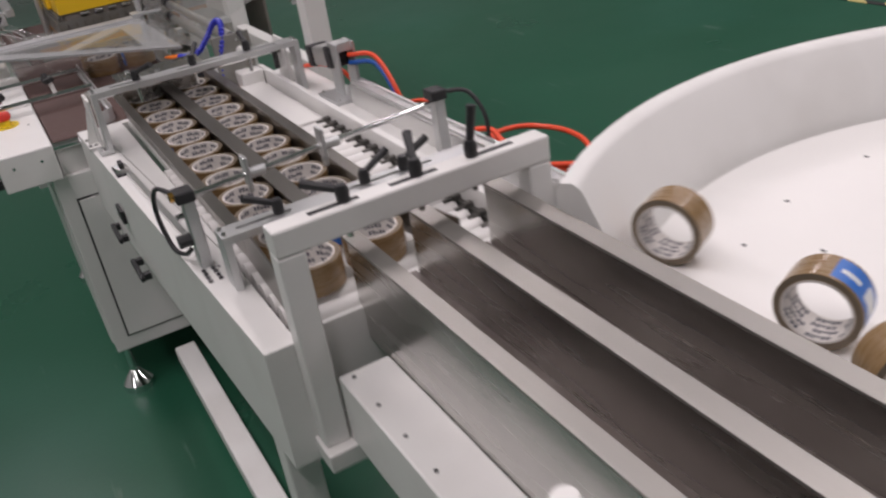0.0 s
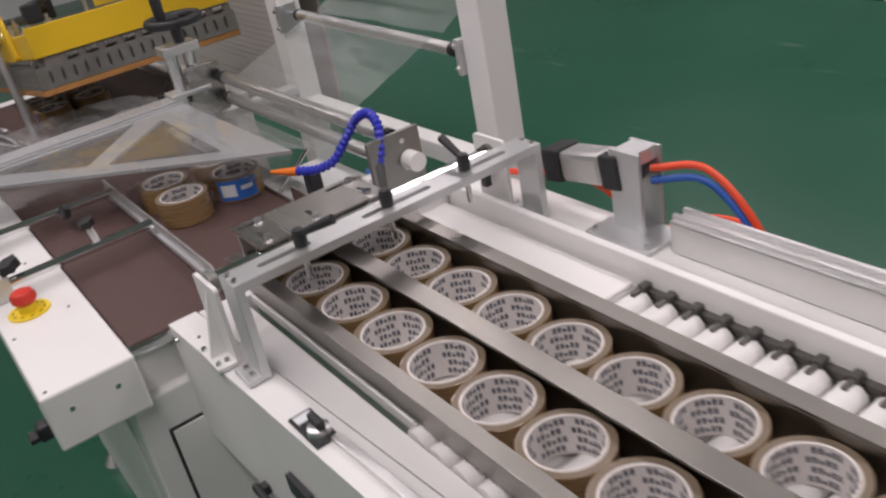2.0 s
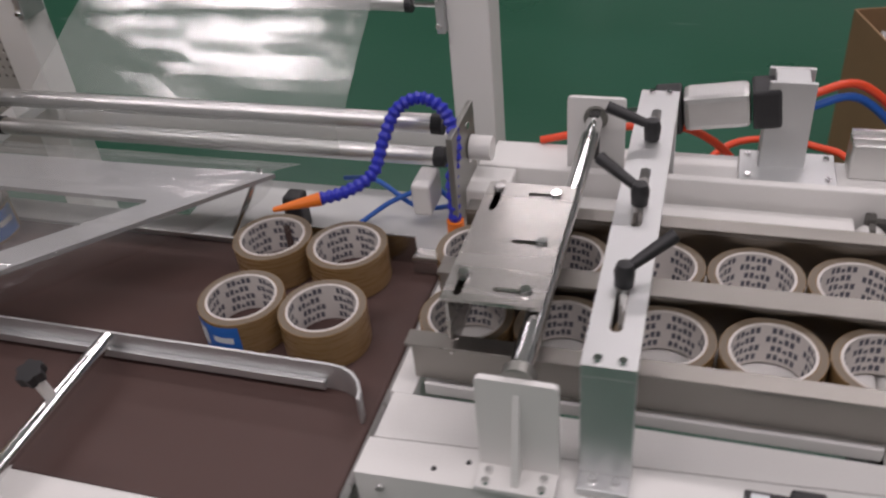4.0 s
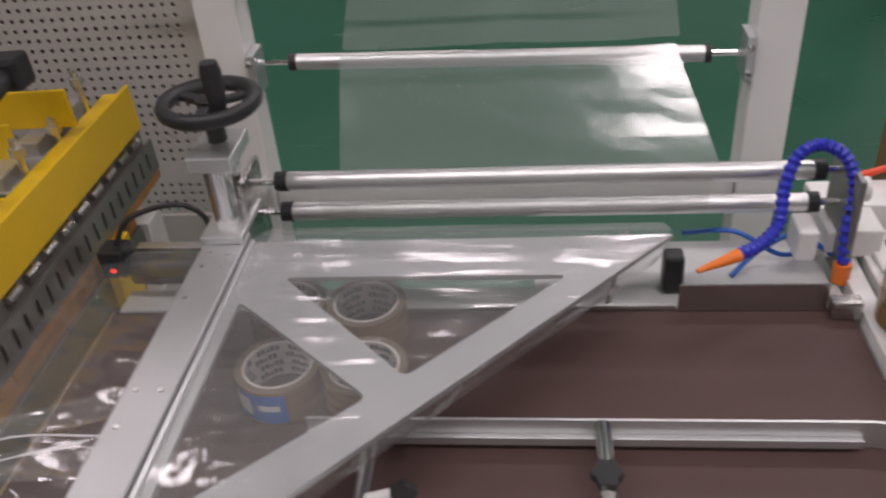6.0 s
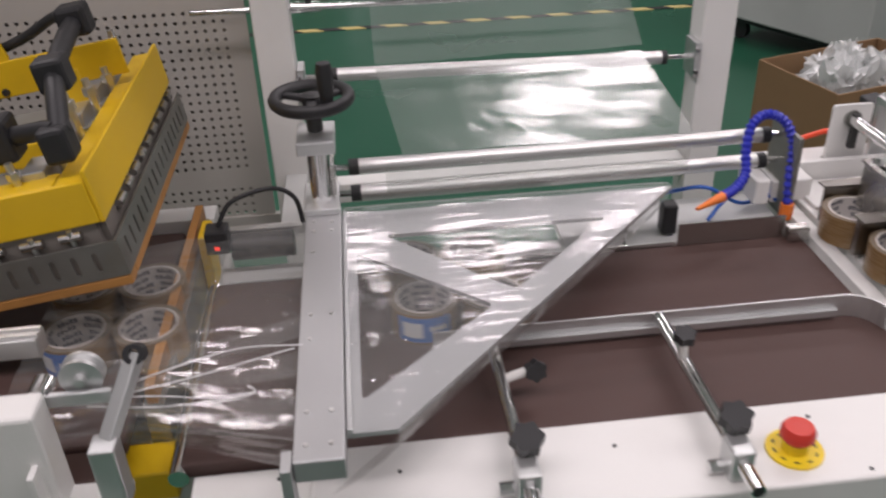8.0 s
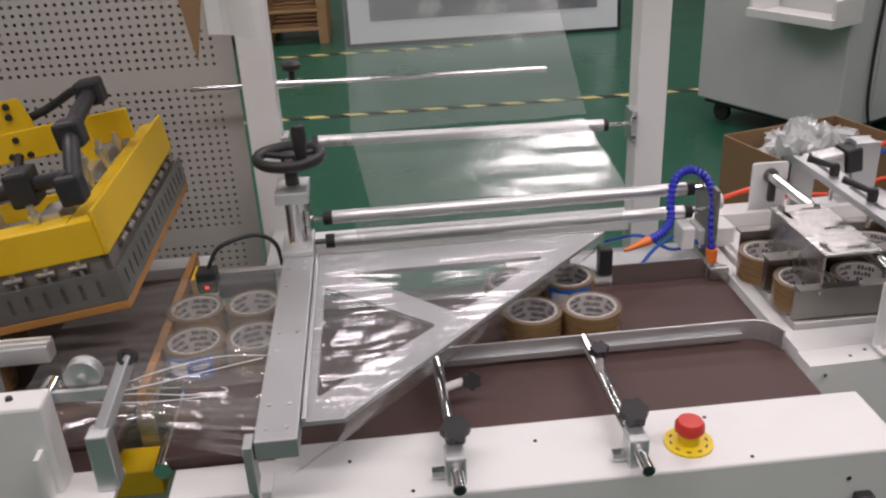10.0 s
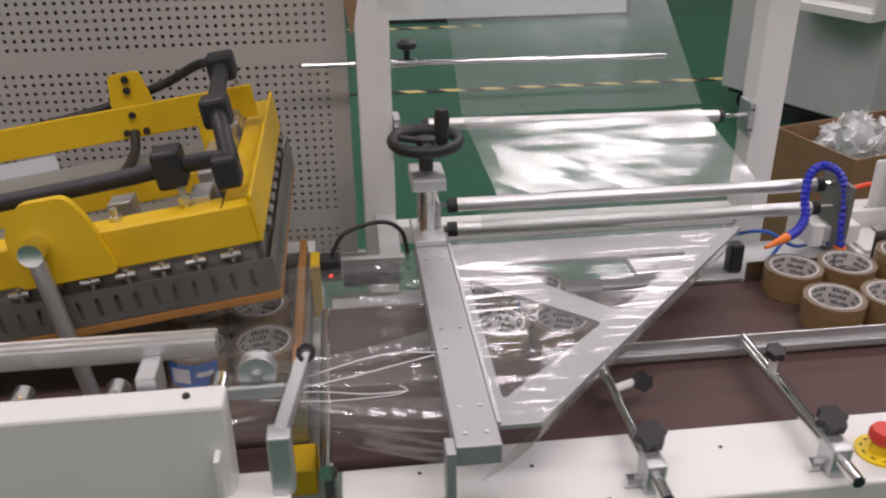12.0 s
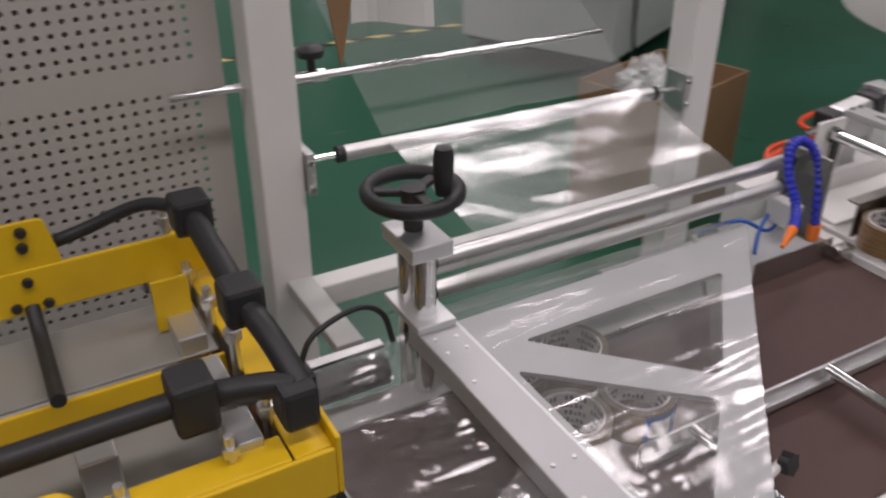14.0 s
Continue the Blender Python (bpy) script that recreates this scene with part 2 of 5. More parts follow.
def thing(name, label, category, group="", at=(0, 0, 0)):
    o = new(name)
    o.empty_display_size = 0.05
    o.location = at
    return tagged(o, label, category, group)


def smooth(o, angle=40):
    me = o.data
    me.polygons.foreach_set("use_smooth", [True] * len(me.polygons))
    me.set_sharp_from_angle(angle=radians(angle))
    return o


def add_box(bm, x0, x1, y0, y1, z0, z1, bev=0.0, m=None):
    r = bmesh.ops.create_cube(bm, size=1)
    vs = r["verts"]
    bmesh.ops.scale(bm, vec=(x1 - x0, y1 - y0, z1 - z0), verts=vs)
    bmesh.ops.translate(bm, vec=((x0 + x1) / 2, (y0 + y1) / 2, (z0 + z1) / 2), verts=vs)
    if bev:
        es = list({e for v in vs for e in v.link_edges})
        r = bmesh.ops.bevel(bm, geom=es, offset=bev, segments=2, affect="EDGES", profile=0.5)
        vs = list({v for f in r["faces"] for v in f.verts} | {v for v in vs if v.is_valid})
    if m is not None:
        bmesh.ops.transform(bm, matrix=m, verts=vs)
    return bm


def boxm(*a, bev=0.002, m=None):
    return add_box(bmesh.new(), *a, bev=bev, m=m)


def add_rod(bm, a, b, r, seg=16, r2=None):
    a, b = Vector(a), Vector(b)
    d = b - a
    m = Matrix.Translation((a + b) / 2) @ d.to_track_quat("Z", "Y").to_matrix().to_4x4()
    bmesh.ops.create_cone(bm, cap_ends=True, segments=seg, radius1=r, radius2=r if r2 is None else r2, depth=d.length, matrix=m)
    return bm


def rodm(a, b, r, seg=16, r2=None):
    return add_rod(bmesh.new(), a, b, r, seg, r2)


def add_ring(bm, r0, r1, z0, z1, seg=40, c=(0, 0, 0)):
    """A hollow cylinder round z."""
    rows = []
    for r, z in ((r0, z0), (r1, z0), (r1, z1), (r0, z1)):
        rows.append([bm.verts.new((c[0] + r * math.cos(2 * math.pi * i / seg), c[1] + r * math.sin(2 * math.pi * i / seg), c[2] + z)) for i in range(seg)])
    for k in range(4):
        p, q = rows[k], rows[(k + 1) % 4]
        for i in range(seg):
            bm.faces.new((p[i], p[(i + 1) % seg], q[(i + 1) % seg], q[i]))
    return bm


def add_tube(bm, pts, r, seg=8, ribs=0.0):
    """A tube through points, rounded by a Catmull-Rom line."""
    P = [Vector(p) for p in pts]
    P = [P[0] * 2 - P[1]] + P + [P[-1] * 2 - P[-2]]
    line = []
    n = 8
    for i in range(1, len(P) - 2):
        for k in range(n):
            t = k / n
            a, b, c, d = P[i - 1], P[i], P[i + 1], P[i + 2]
            line.append(0.5 * ((2 * b) + (c - a) * t + (2 * a - 5 * b + 4 * c - d) * t * t + (3 * b - a - 3 * c + d) * t ** 3))
    line.append(P[-2])
    prev = None
    up = Vector((0.13, 0.21, 0.97)).normalized()
    for i, p in enumerate(line):
        d = (line[min(i + 1, len(line) - 1)] - line[max(i - 1, 0)]).normalized()
        u = d.cross(up)
        if u.length < 0.05:
            u = d.cross(Vector((1, 0, 0)))
        u.normalize()
        v = d.cross(u)
        rr = r * (1 + (ribs if i % 2 else -ribs))
        ring = [bm.verts.new(p + (u * math.cos(2 * math.pi * k / seg) + v * math.sin(2 * math.pi * k / seg)) * rr) for k in range(seg)]
        if prev:
            for k in range(seg):
                bm.faces.new((prev[k], prev[(k + 1) % seg], ring[(k + 1) % seg], ring[k]))
        else:
            bm.faces.new(ring[::-1])
        prev = ring
    bm.faces.new(prev)
    return bm


def round_poly(pts, r, n=4):
    """Corners of a polygon rounded by r."""
    out = []
    for i, p in enumerate(pts):
        p = Vector(p)
        a, b = Vector(pts[i - 1]), Vector(pts[(i + 1) % len(pts)])
        u, v = (a - p).normalized(), (b - p).normalized()
        for k in range(n + 1):
            t = k / n
            s, e = p + u * r, p + v * r
            out.append((1 - t) ** 2 * s + 2 * t * (1 - t) * p + t * t * e)
    return out


def plate_bm(outer, holes, z0, z1):
    """A flat plate with holes through it, from outlines in x and y."""
    bm = bmesh.new()
    es = []
    for loop in [outer, *holes]:
        vs = [bm.verts.new((p[0], p[1], z0)) for p in loop]
        es += [bm.edges.new((vs[i], vs[(i + 1) % len(vs)])) for i in range(len(vs))]
    bmesh.ops.triangle_fill(bm, edges=es, use_beauty=True, use_dissolve=False)
    r = bmesh.ops.extrude_face_region(bm, geom=bm.faces[:])
    bmesh.ops.translate(bm, vec=(0, 0, z1 - z0), verts=[g for g in r["geom"] if isinstance(g, bmesh.types.BMVert)])
    bmesh.ops.recalc_face_normals(bm, faces=bm.faces[:])
    return bm


def slot_loop(cx, cy, lx, ly, n=5):
    """An oblong hole, round at its ends."""
    r = min(lx, ly) / 2
    out = []
    if lx >= ly:
        for k in range(n + 1):
            a = -math.pi / 2 + math.pi * k / n
            out.append((cx + lx / 2 - r + r * math.cos(a), cy + r * math.sin(a)))
        for k in range(n + 1):
            a = math.pi / 2 + math.pi * k / n
            out.append((cx - lx / 2 + r + r * math.cos(a), cy + r * math.sin(a)))
    else:
        for k in range(n + 1):
            a = math.pi * k / n
            out.append((cx + r * math.cos(a), cy + ly / 2 - r + r * math.sin(a)))
        for k in range(n + 1):
            a = math.pi + math.pi * k / n
            out.append((cx + r * math.cos(a), cy - ly / 2 + r + r * math.sin(a)))
    return out


def lathe(profile, seg=28, m=None):
    bm = bmesh.new()
    rows = []
    for r, z in profile:
        if r < 1e-5:
            rows.append([bm.verts.new((0, 0, z))])
        else:
            rows.append([bm.verts.new((r * math.cos(2 * math.pi * i / seg), r * math.sin(2 * math.pi * i / seg), z)) for i in range(seg)])
    for p, q in zip(rows, rows[1:]):
        for i in range(seg):
            j = (i + 1) % seg
            if len(p) == 1 and len(q) == 1:
                continue
            if len(p) == 1:
                bm.faces.new((p[0], q[j], q[i]))
            elif len(q) == 1:
                bm.faces.new((p[i], p[j], q[0]))
            else:
                bm.faces.new((p[i], p[j], q[j], q[i]))
    bmesh.ops.recalc_face_normals(bm, faces=bm.faces[:])
    if m is not None:
        bmesh.ops.transform(bm, matrix=m, verts=bm.verts)
    return bm


def sheet_bm(f, nu, nv):
    """A sheet from a function of u and v in 0..1."""
    bm = bmesh.new()
    g = [[bm.verts.new(f(i / nu, j / nv)) for j in range(nv + 1)] for i in range(nu + 1)]
    for i in range(nu):
        for j in range(nv):
            bm.faces.new((g[i][j], g[i + 1][j], g[i + 1][j + 1], g[i][j + 1]))
    return bm


def screws(parent, spots, r=0.0045, mat=None, axis=(0, 0, 1), h=0.004):
    for p in spots:
        p = Vector(p)
        smooth(part("screw", rodm(p - Vector(axis) * 0.001, p + Vector(axis) * h, r, 10, r * 0.8), mat or CHROME, parent), 50)


# ---------- the hall ----------
FLOOR = tagged(part("floor", boxm(-9, 9, -6, 12, -0.1, 0, bev=0), GREEN), "glossy green epoxy factory floor with scuffs", "floor", kind="structure")
CEIL = tagged(part("ceiling", boxm(-9, 9, -6, 12, 4.6, 4.7, bev=0), WALLM), "plain pale hall ceiling", "ceiling", kind="structure")
for nm, a in (("wall_west", (-9.1, -9, -6, 12, 0, 4.6)), ("wall_east", (9, 9.1, -6, 12, 0, 4.6)), ("wall_south", (-9, 9, -6.1, -6, 0, 4.6)), ("wall_north", (-9, 9, 12, 12.1, 0, 4.6))):
    tagged(part(nm, boxm(*a, bev=0), WALLM), "plain pale grey hall wall", "wall", kind="structure")
for k, (y, x0, x1) in enumerate(((4.12, -3.0, 3.2), (5.86, -3.0, 0.2))):
    tagged(part("floor_marking", boxm(x0, x1, y - 0.024, y + 0.024, 0.0, 0.004, bev=0), HAZARD), "black and yellow striped tape on the floor", "floor marking", kind="structure")


# ---------- tape rolls ----------
def tape_roll():
    t = thing("tape_roll", "roll of brown packing tape on a printed white core", "tape roll", "rolls of packing tape")
    bm = add_ring(bmesh.new(), 0.0397, 0.0482, 0.0005, 0.0475, 44)
    smooth(part("tape", bm, TAN, t, "glossy brown tape"), 35)
    bm = add_ring(bmesh.new(), 0.0408, 0.0474, 0.0470, 0.0478, 44)
    smooth(part("tape_edge", bm, TANSIDE, t), 35)
    smooth(part("core", add_ring(bmesh.new(), 0.0371, 0.0397, 0, 0.0482, 44), CORE, t, "white paper core"), 35)
    bm = bmesh.new()
    rnd = random.Random(4)
    for row in range(4):
        z = 0.0040 + row * 0.0112
        a = rnd.random() * 0.5
        stop = a + 2 * math.pi - 0.9
        while a < stop:
            w = 0.76
            for k in range(5):
                a0 = a + w * k / 5
                a1 = a0 + w / 5 * 0.72
                h = 0.0072 if k != 2 else 0.0045
                for q0, q1 in ((a0, (a0 + a1) / 2), ((a0 + a1) / 2, a1)):
                    vs = [bm.verts.new((0.0370 * math.cos(x), 0.0370 * math.sin(x), zz)) for x, zz in ((q0, z), (q1, z), (q1, z + h), (q0, z + h))]
                    bm.faces.new(vs[::-1])
            a += w + 0.26
    part("print", bm, INK, t, "rows of dark printed bars", kind="stuff")
    return t


def labelled_roll(src):
    t = copy_thing(src, Matrix())
    tagged(t, "roll of brown packing tape with a blue paper label", "tape roll", "rolls of packing tape")
    for nm, a0, a1, z0, z1, r, mt in (("label", -2.5, -0.9, 0.004, 0.044, 0.0486, LABELB), ("label_print", -2.35, -1.75, 0.012, 0.036, 0.0489, LABELW), ("label_bar", -1.55, -1.05, 0.022, 0.030, 0.0489, LABELW)):
        part(nm, sheet_bm(lambda u, v: (r * math.cos(a0 + (a1 - a0) * u), r * math.sin(a0 + (a1 - a0) * u), z0 + (z1 - z0) * v), 12, 1), mt, t)
    return t


ROLL = tape_roll()
ROLLB = labelled_roll(ROLL)
BELT_Z, ROLLER_Z = 0.75, 0.766
ROW_A, ROW_B, PITCH = 0.155, 0.266, 0.0975

# rolls come down two lanes and go on in groups of four
ROLLS = []
rnd = random.Random(7)
for g in range(-2, 6):
    for i, (j, y, base) in enumerate(((0, ROW_A, 0.055), (1, ROW_A, 0.055), (0, ROW_B, 0.040), (1, ROW_B, 0.040))):
        mark = {-2: 1, -1: 3, 0: 3, 1: 0, 2: 0, 3: 3, 4: 1, 5: 2}[g]
        src = ROLLB if i == mark else ROLL
        ROLLS.append((copy_thing(src, Matrix()), g, j, base, y + rnd.uniform(-0.002, 0.002), (75 if g == 0 else rnd.uniform(-25, 25)) if src is ROLLB else rnd.uniform(0, 360)))
# rolls standing on edge on the turning table
TABLE = (1.92, 0.915)
TABLE_ROLLS = [(ROLL, pose(1.42, 0.59, 0.8205, 90, 0, 25)), (ROLLB, pose(1.67, 0.582, 0.8205, 90, -130, 22)),
               (copy_thing(ROLL, Matrix()), pose(1.79, 0.535, 0.8205, 90, 0, 60))]
for o, m in TABLE_ROLLS:
    o.matrix_basis = m


# ---------- feeding conveyor ----------
def feeding_conveyor():
    t = thing("feeding_conveyor", "white powder-coated roller conveyor feeding rolls in two lanes", "conveyor")
    # front beam with its top strip, slit and inner strip
    part("front_beam", plate_bm([(-0.012, -0.017), (1.245, 0.034), (1.245, 0.082), (0.95, 0.082), (-0.012, 0.026)], [], 0.56, 0.758), WHITE, t)
    part("inner_strip", plate_bm([(-0.008, 0.0285), (0.94, 0.0842), (0.94, 0.088), (-0.008, 0.088)], [], 0.62, 0.757), WHITE, t)
    part("end_plate", boxm(-0.012, 0.012, 0.0885, 0.461, 0.60, 0.757, bev=0.001), WHITE, t)
    part("end_plate", boxm(1.212, 1.222, 0.083, 0.461, 0.60, 0.755, bev=0.001), WHITE, t)
    part("back_beam", boxm(-0.012, 1.22, 0.462, 0.475, 0.61, 0.80, bev=0.002), WHITE, t)
    part("back_ledge", boxm(-0.012, 1.22, 0.476, 0.572, 0.66, 0.775, bev=0.003), WHITE, t)
    bm = boxm(0.443, 1.21, 0.53, 0.57, 0.776, 0.823, bev=0.003)
    add_box(bm, 0.443, 1.21, 0.537, 0.543, 0.823, 0.829)
    add_box(bm, 0.443, 1.21, 0.558, 0.564, 0.823, 0.829)
    part("back_profile", bm, ALU, t, "aluminium profile along the back")
    part("bed_plate", boxm(0.02, 0.447, 0.1015, 0.46, 0.745, 0.762, bev=0.002), PLATE, t, "smooth white slide plate")
    part("bed_plate_lip", boxm(0.03, 0.447, 0.36, 0.455, 0.7622, 0.769, bev=0.003), PLATE, t)
    part("base_tray", boxm(0.447, 1.21, 0.10, 0.46, 0.62, 0.70, bev=0), DARK, t)
    x = 0.466
    while x < 1.2:
        smooth(part("roller", rodm((x, 0.09, 0.748), (x, 0.448, 0.748), 0.0178, 16), PLATE, t), 40)
        x += 0.0405
    x = 0.466
    while x < 1.2:
        b = boxm(x - 0.006, x + 0.006, 0.446, 0.462, 0.75, 0.774, bev=0.002)
        add_box(b, x + 0.006, x + 0.03, 0.452, 0.462, 0.755, 0.766)
        add_box(b, x - 0.003, x + 0.003, 0.43, 0.446, 0.758, 0.77)
        part("roller_clip", b, CLIP, t, "dull steel spring clip at the roller end")
        x += 0.0405
    # guide rails
    for y0, y1, lip0, lip1, xe in ((0.1025, 0.106, 0.085, 0.106, 0.98), (0.2045, 0.2165, 0.196, 0.226, 0.985), (0.3155, 0.319, 0.3155, 0.338, 0.98)):
        bm = boxm(0.012, xe, y0, y1, 0.768, 0.826, bev=0.0008)
        add_box(bm, 0.012, xe, lip0, lip1, 0.826, 0.830, 0.0008)
        part("guide_rail", bm, RAIL, t, "grey stainless guide rail")
    for y0, y1 in ((0.104, 0.092), (0.317, 0.36)):
        bm = bmesh.new()
        m = look((0.98, y0, 0.79), (1.22, y1, 0.79))
        add_box(bm, -0.0015, 0.0015, -0.03, 0.035, -0.24, 0.0, 0, Matrix.Translation((0.982, y0, 0.797)) @ m.to_3x3().to_4x4())
        part("flared_guide", bm, RAIL, t, "flared grey steel lead-in plate")
    # lower frame
    for x in (1.16,):
        for y in (0.058, 0.49):
            part("leg", boxm(x - 0.025, x + 0.025, y - 0.025, y + 0.025, 0.05, 0.61, bev=0.003), WHITE, t)
            smooth(part("levelling_foot", lathe([(0, 0), (0.034, 0), (0.034, 0.012), (0.012, 0.03), (0.009, 0.05), (0, 0.05)], 18, pose(x, y, 0)), CHROME, t), 35)
    for y in (0.058, 0.49):
        part("lower_tube", boxm(0.02, 1.134, y - 0.028, y + 0.028, 0.065, 0.11, bev=0.004), WHITE, t)
    # gas lever and slot on the front
    part("front_slot", boxm(0.30, 0.36, -0.012, -0.004, 0.64, 0.67, bev=0.001), BLACK, t)
    part("front_rail", boxm(0.40, 0.88, -0.006, 0.006, 0.758, 0.766, bev=0.001, m=pose(0, 0.013, 0, 0, 0, 2.3)), ALU, t)
    for x in (0.23, 0.46):
        h = part("pull_handle", boxm(x - 0.055, x + 0.055, -0.028, -0.018, 0.566, 0.58, bev=0.004), BLACK, t, "black pull handle")
        for dx in (-0.04, 0.04):
            part("handle_foot", boxm(x + dx - 0.008, x + dx + 0.008, -0.0182, -0.004, 0.566, 0.58, bev=0.001), BLACK, h)
    # selector switch
    k = part("selector", boxm(0.33, 0.40, 0.004, 0.034, 0.758, 0.762, bev=0.001), BLACK, t, "black selector switch with a small label")
    part("selector_label", boxm(0.335, 0.35, 0.008, 0.030, 0.7622, 0.763, bev=0), LABELW, k)
    part("selector_knob", lathe([(0, 0.762), (0.014, 0.762), (0.013, 0.770), (0.008, 0.772), (0, 0.772)], 20, pose(0.378, 0.02, 0)), ALU, k)
    part("selector_grip", boxm(0.364, 0.392, 0.015, 0.025, 0.770, 0.784, bev=0.003), BLACK, k)
    screws(t, [(0.012, -0.016, 0.742)], 0.004, CHROME, (0, -1, 0))
    screws(t, [(0.09, 0.015, 0.758), (0.06, 0.002, 0.758), (0.45, 0.03, 0.758), (0.95, 0.06, 0.758)], 0.003, DARK, h=0.001)
    for i in range(4):
        for j in range(2):
            part("terminal_hole", rodm((0.95 + i * 0.014, 0.035 + j * 0.016, 0.7575), (0.95 + i * 0.014, 0.035 + j * 0.016, 0.7605), 0.004, 8), BLACK, t)
    return t


def lever(at, turn, parent, tilt=20, up=0.05):
    """A black clamping lever on a threaded stem."""
    m = pose(*at, 0, 0, turn)
    l = part("clamp_lever", lathe([(0, 0), (0.0085, 0), (0.0095, 0.015), (0.007, 0.023), (0, 0.025)], 14, m), BLACK, parent, "black clamping lever")
    smooth(l, 35)
    bm = rodm((0, 0, 0.016), (0.054 * math.cos(radians(tilt)), 0, 0.016 + 0.054 * math.sin(radians(tilt))), 0.005, 10, 0.0068)
    bmesh.ops.transform(bm, matrix=m, verts=bm.verts)
    smooth(part("lever_arm", bm, BLACK, l), 40)
    part("stem", rodm((at[0], at[1], at[2] - up), (at[0], at[1], at[2]), 0.004, 8), CHROME, l)
    return l


def cross_bar_near():
    """The slotted bar over the lanes close to the belt."""
    t = thing("clamp_bridge", "slotted aluminium bar on two feet over the lanes", "bridge bar", "bars over the lanes")
    part("bar", plate_bm([(0.19, 0.02), (0.235, 0.02), (0.235, 0.505), (0.19, 0.505)], [slot_loop(0.2125, 0.10, 0.011, 0.075), slot_loop(0.2125, 0.27, 0.011, 0.11), slot_loop(0.2125, 0.42, 0.011, 0.075)], 0.885, 0.897), ALUD, t)
    part("front_foot", boxm(0.19, 0.235, 0.02, 0.032, 0.76, 0.885, bev=0.001), ALUD, t)
    part("foot_flange", boxm(0.19, 0.235, 0.0, 0.02, 0.76, 0.768, bev=0.001), ALUD, t)
    part("back_foot", boxm(0.19, 0.235, 0.493, 0.505, 0.775, 0.885, bev=0.001), ALUD, t)
    screws(t, [(0.203, 0.012, 0.768), (0.223, 0.012, 0.768), (0.203, 0.027, 0.897), (0.223, 0.027, 0.897), (0.203, 0.498, 0.897), (0.223, 0.498, 0.897)])
    lever((0.2125, 0.125, 0.898), 40, t)
    lever((0.2125, 0.255, 0.898), 150, t)
    lever((0.2125, 0.385, 0.898), 175, t)
    return t


def flap_stand():
    t = thing("flap_shaft_stand", "polished shaft held by two white bracket plates", "shaft stand")
    for y, s, zb, zt in ((0.012, -1, 0.76, 0.873), (0.484, 1, 0.775, 0.893)):
        bm = plate_bm(round_poly([(0.102, zb), (0.174, zb), (0.174, zt), (0.102, zt)], 0.006), [], 0, 0.006)
        bmesh.ops.transform(bm, matrix=pose(0, y + 0.006, 0, 90, 0, 0), verts=bm.verts)
        part("bracket_plate", bm, WHITE, t)
        part("bracket_foot", boxm(0.102, 0.174, y - 0.027 if s < 0 else y + 0.006, y if s < 0 else y + 0.03, zb, zb + 0.006, bev=0.001), WHITE, t)
        # triangular stiffening rib
        rib = plate_bm([(0, 0), (0.022, 0), (0, zt - zb - 0.02)], [], -0.003, 0.003)
        bmesh.ops.transform(rib, matrix=Matrix.Translation((0.138, y if s < 0 else y + 0.006, zb + 0.006)) @ pose(0, 0, 0, 90, 0, -90 if s < 0 else 90), verts=rib.verts)
        part("gusset", rib, WHITE, t)
        smooth(part("bearing", rodm((0.138, y + (0.0065 if s < 0 else -0.006), 0.868), (0.138, y + (0.018 if s < 0 else -0.0005), 0.868), 0.015, 18), GUARD, t), 40)
        screws(t, [(x, y + dy, zb + 0.006) for x in (0.112, 0.162) for dy in ((-0.009, -0.021) if s < 0 else (0.012, 0.023))])
    return t


def flap():
    """The lifting stop plate; it turns round its shaft."""
    t = thing("stop_flap", "slotted steel stop plate on a lifting shaft", "stop plate", at=(0.138, 0.25, 0.868))
    smooth(part("shaft", rodm((0, -0.222, 0), (0, 0.228, 0), 0.0105, 18), CHROME, t), 40)
    holes = [slot_loop(-0.074, -0.13, 0.008, 0.04), slot_loop(-0.074, 0.02, 0.008, 0.06), slot_loop(-0.025, -0.135, 0.035, 0.007), slot_loop(-0.025, -0.06, 0.035, 0.007), slot_loop(-0.025, 0.025, 0.035, 0.007)]
    part("plate", plate_bm([(-0.088, -0.155), (0.006, -0.155), (0.006, 0.045), (-0.088, 0.045)], holes, 0.0125, 0.0165), STEEL, t)
    part("drop_plate", boxm(-0.086, -0.082, -0.15, 0.04, -0.06, 0.0125, bev=0.001), STEEL, t)
    screws(t, [(-0.074, -0.12, 0.0165), (-0.074, 0.03, 0.0165), (-0.012, -0.135, 0.0165), (-0.012, -0.06, 0.0165), (-0.012, 0.025, 0.0165)], 0.007, CHROME, h=0.005)
    part("crank", boxm(-0.006, 0.006, 0.215, 0.227, -0.05, 0.012, bev=0.001), DARK, t)
    return t


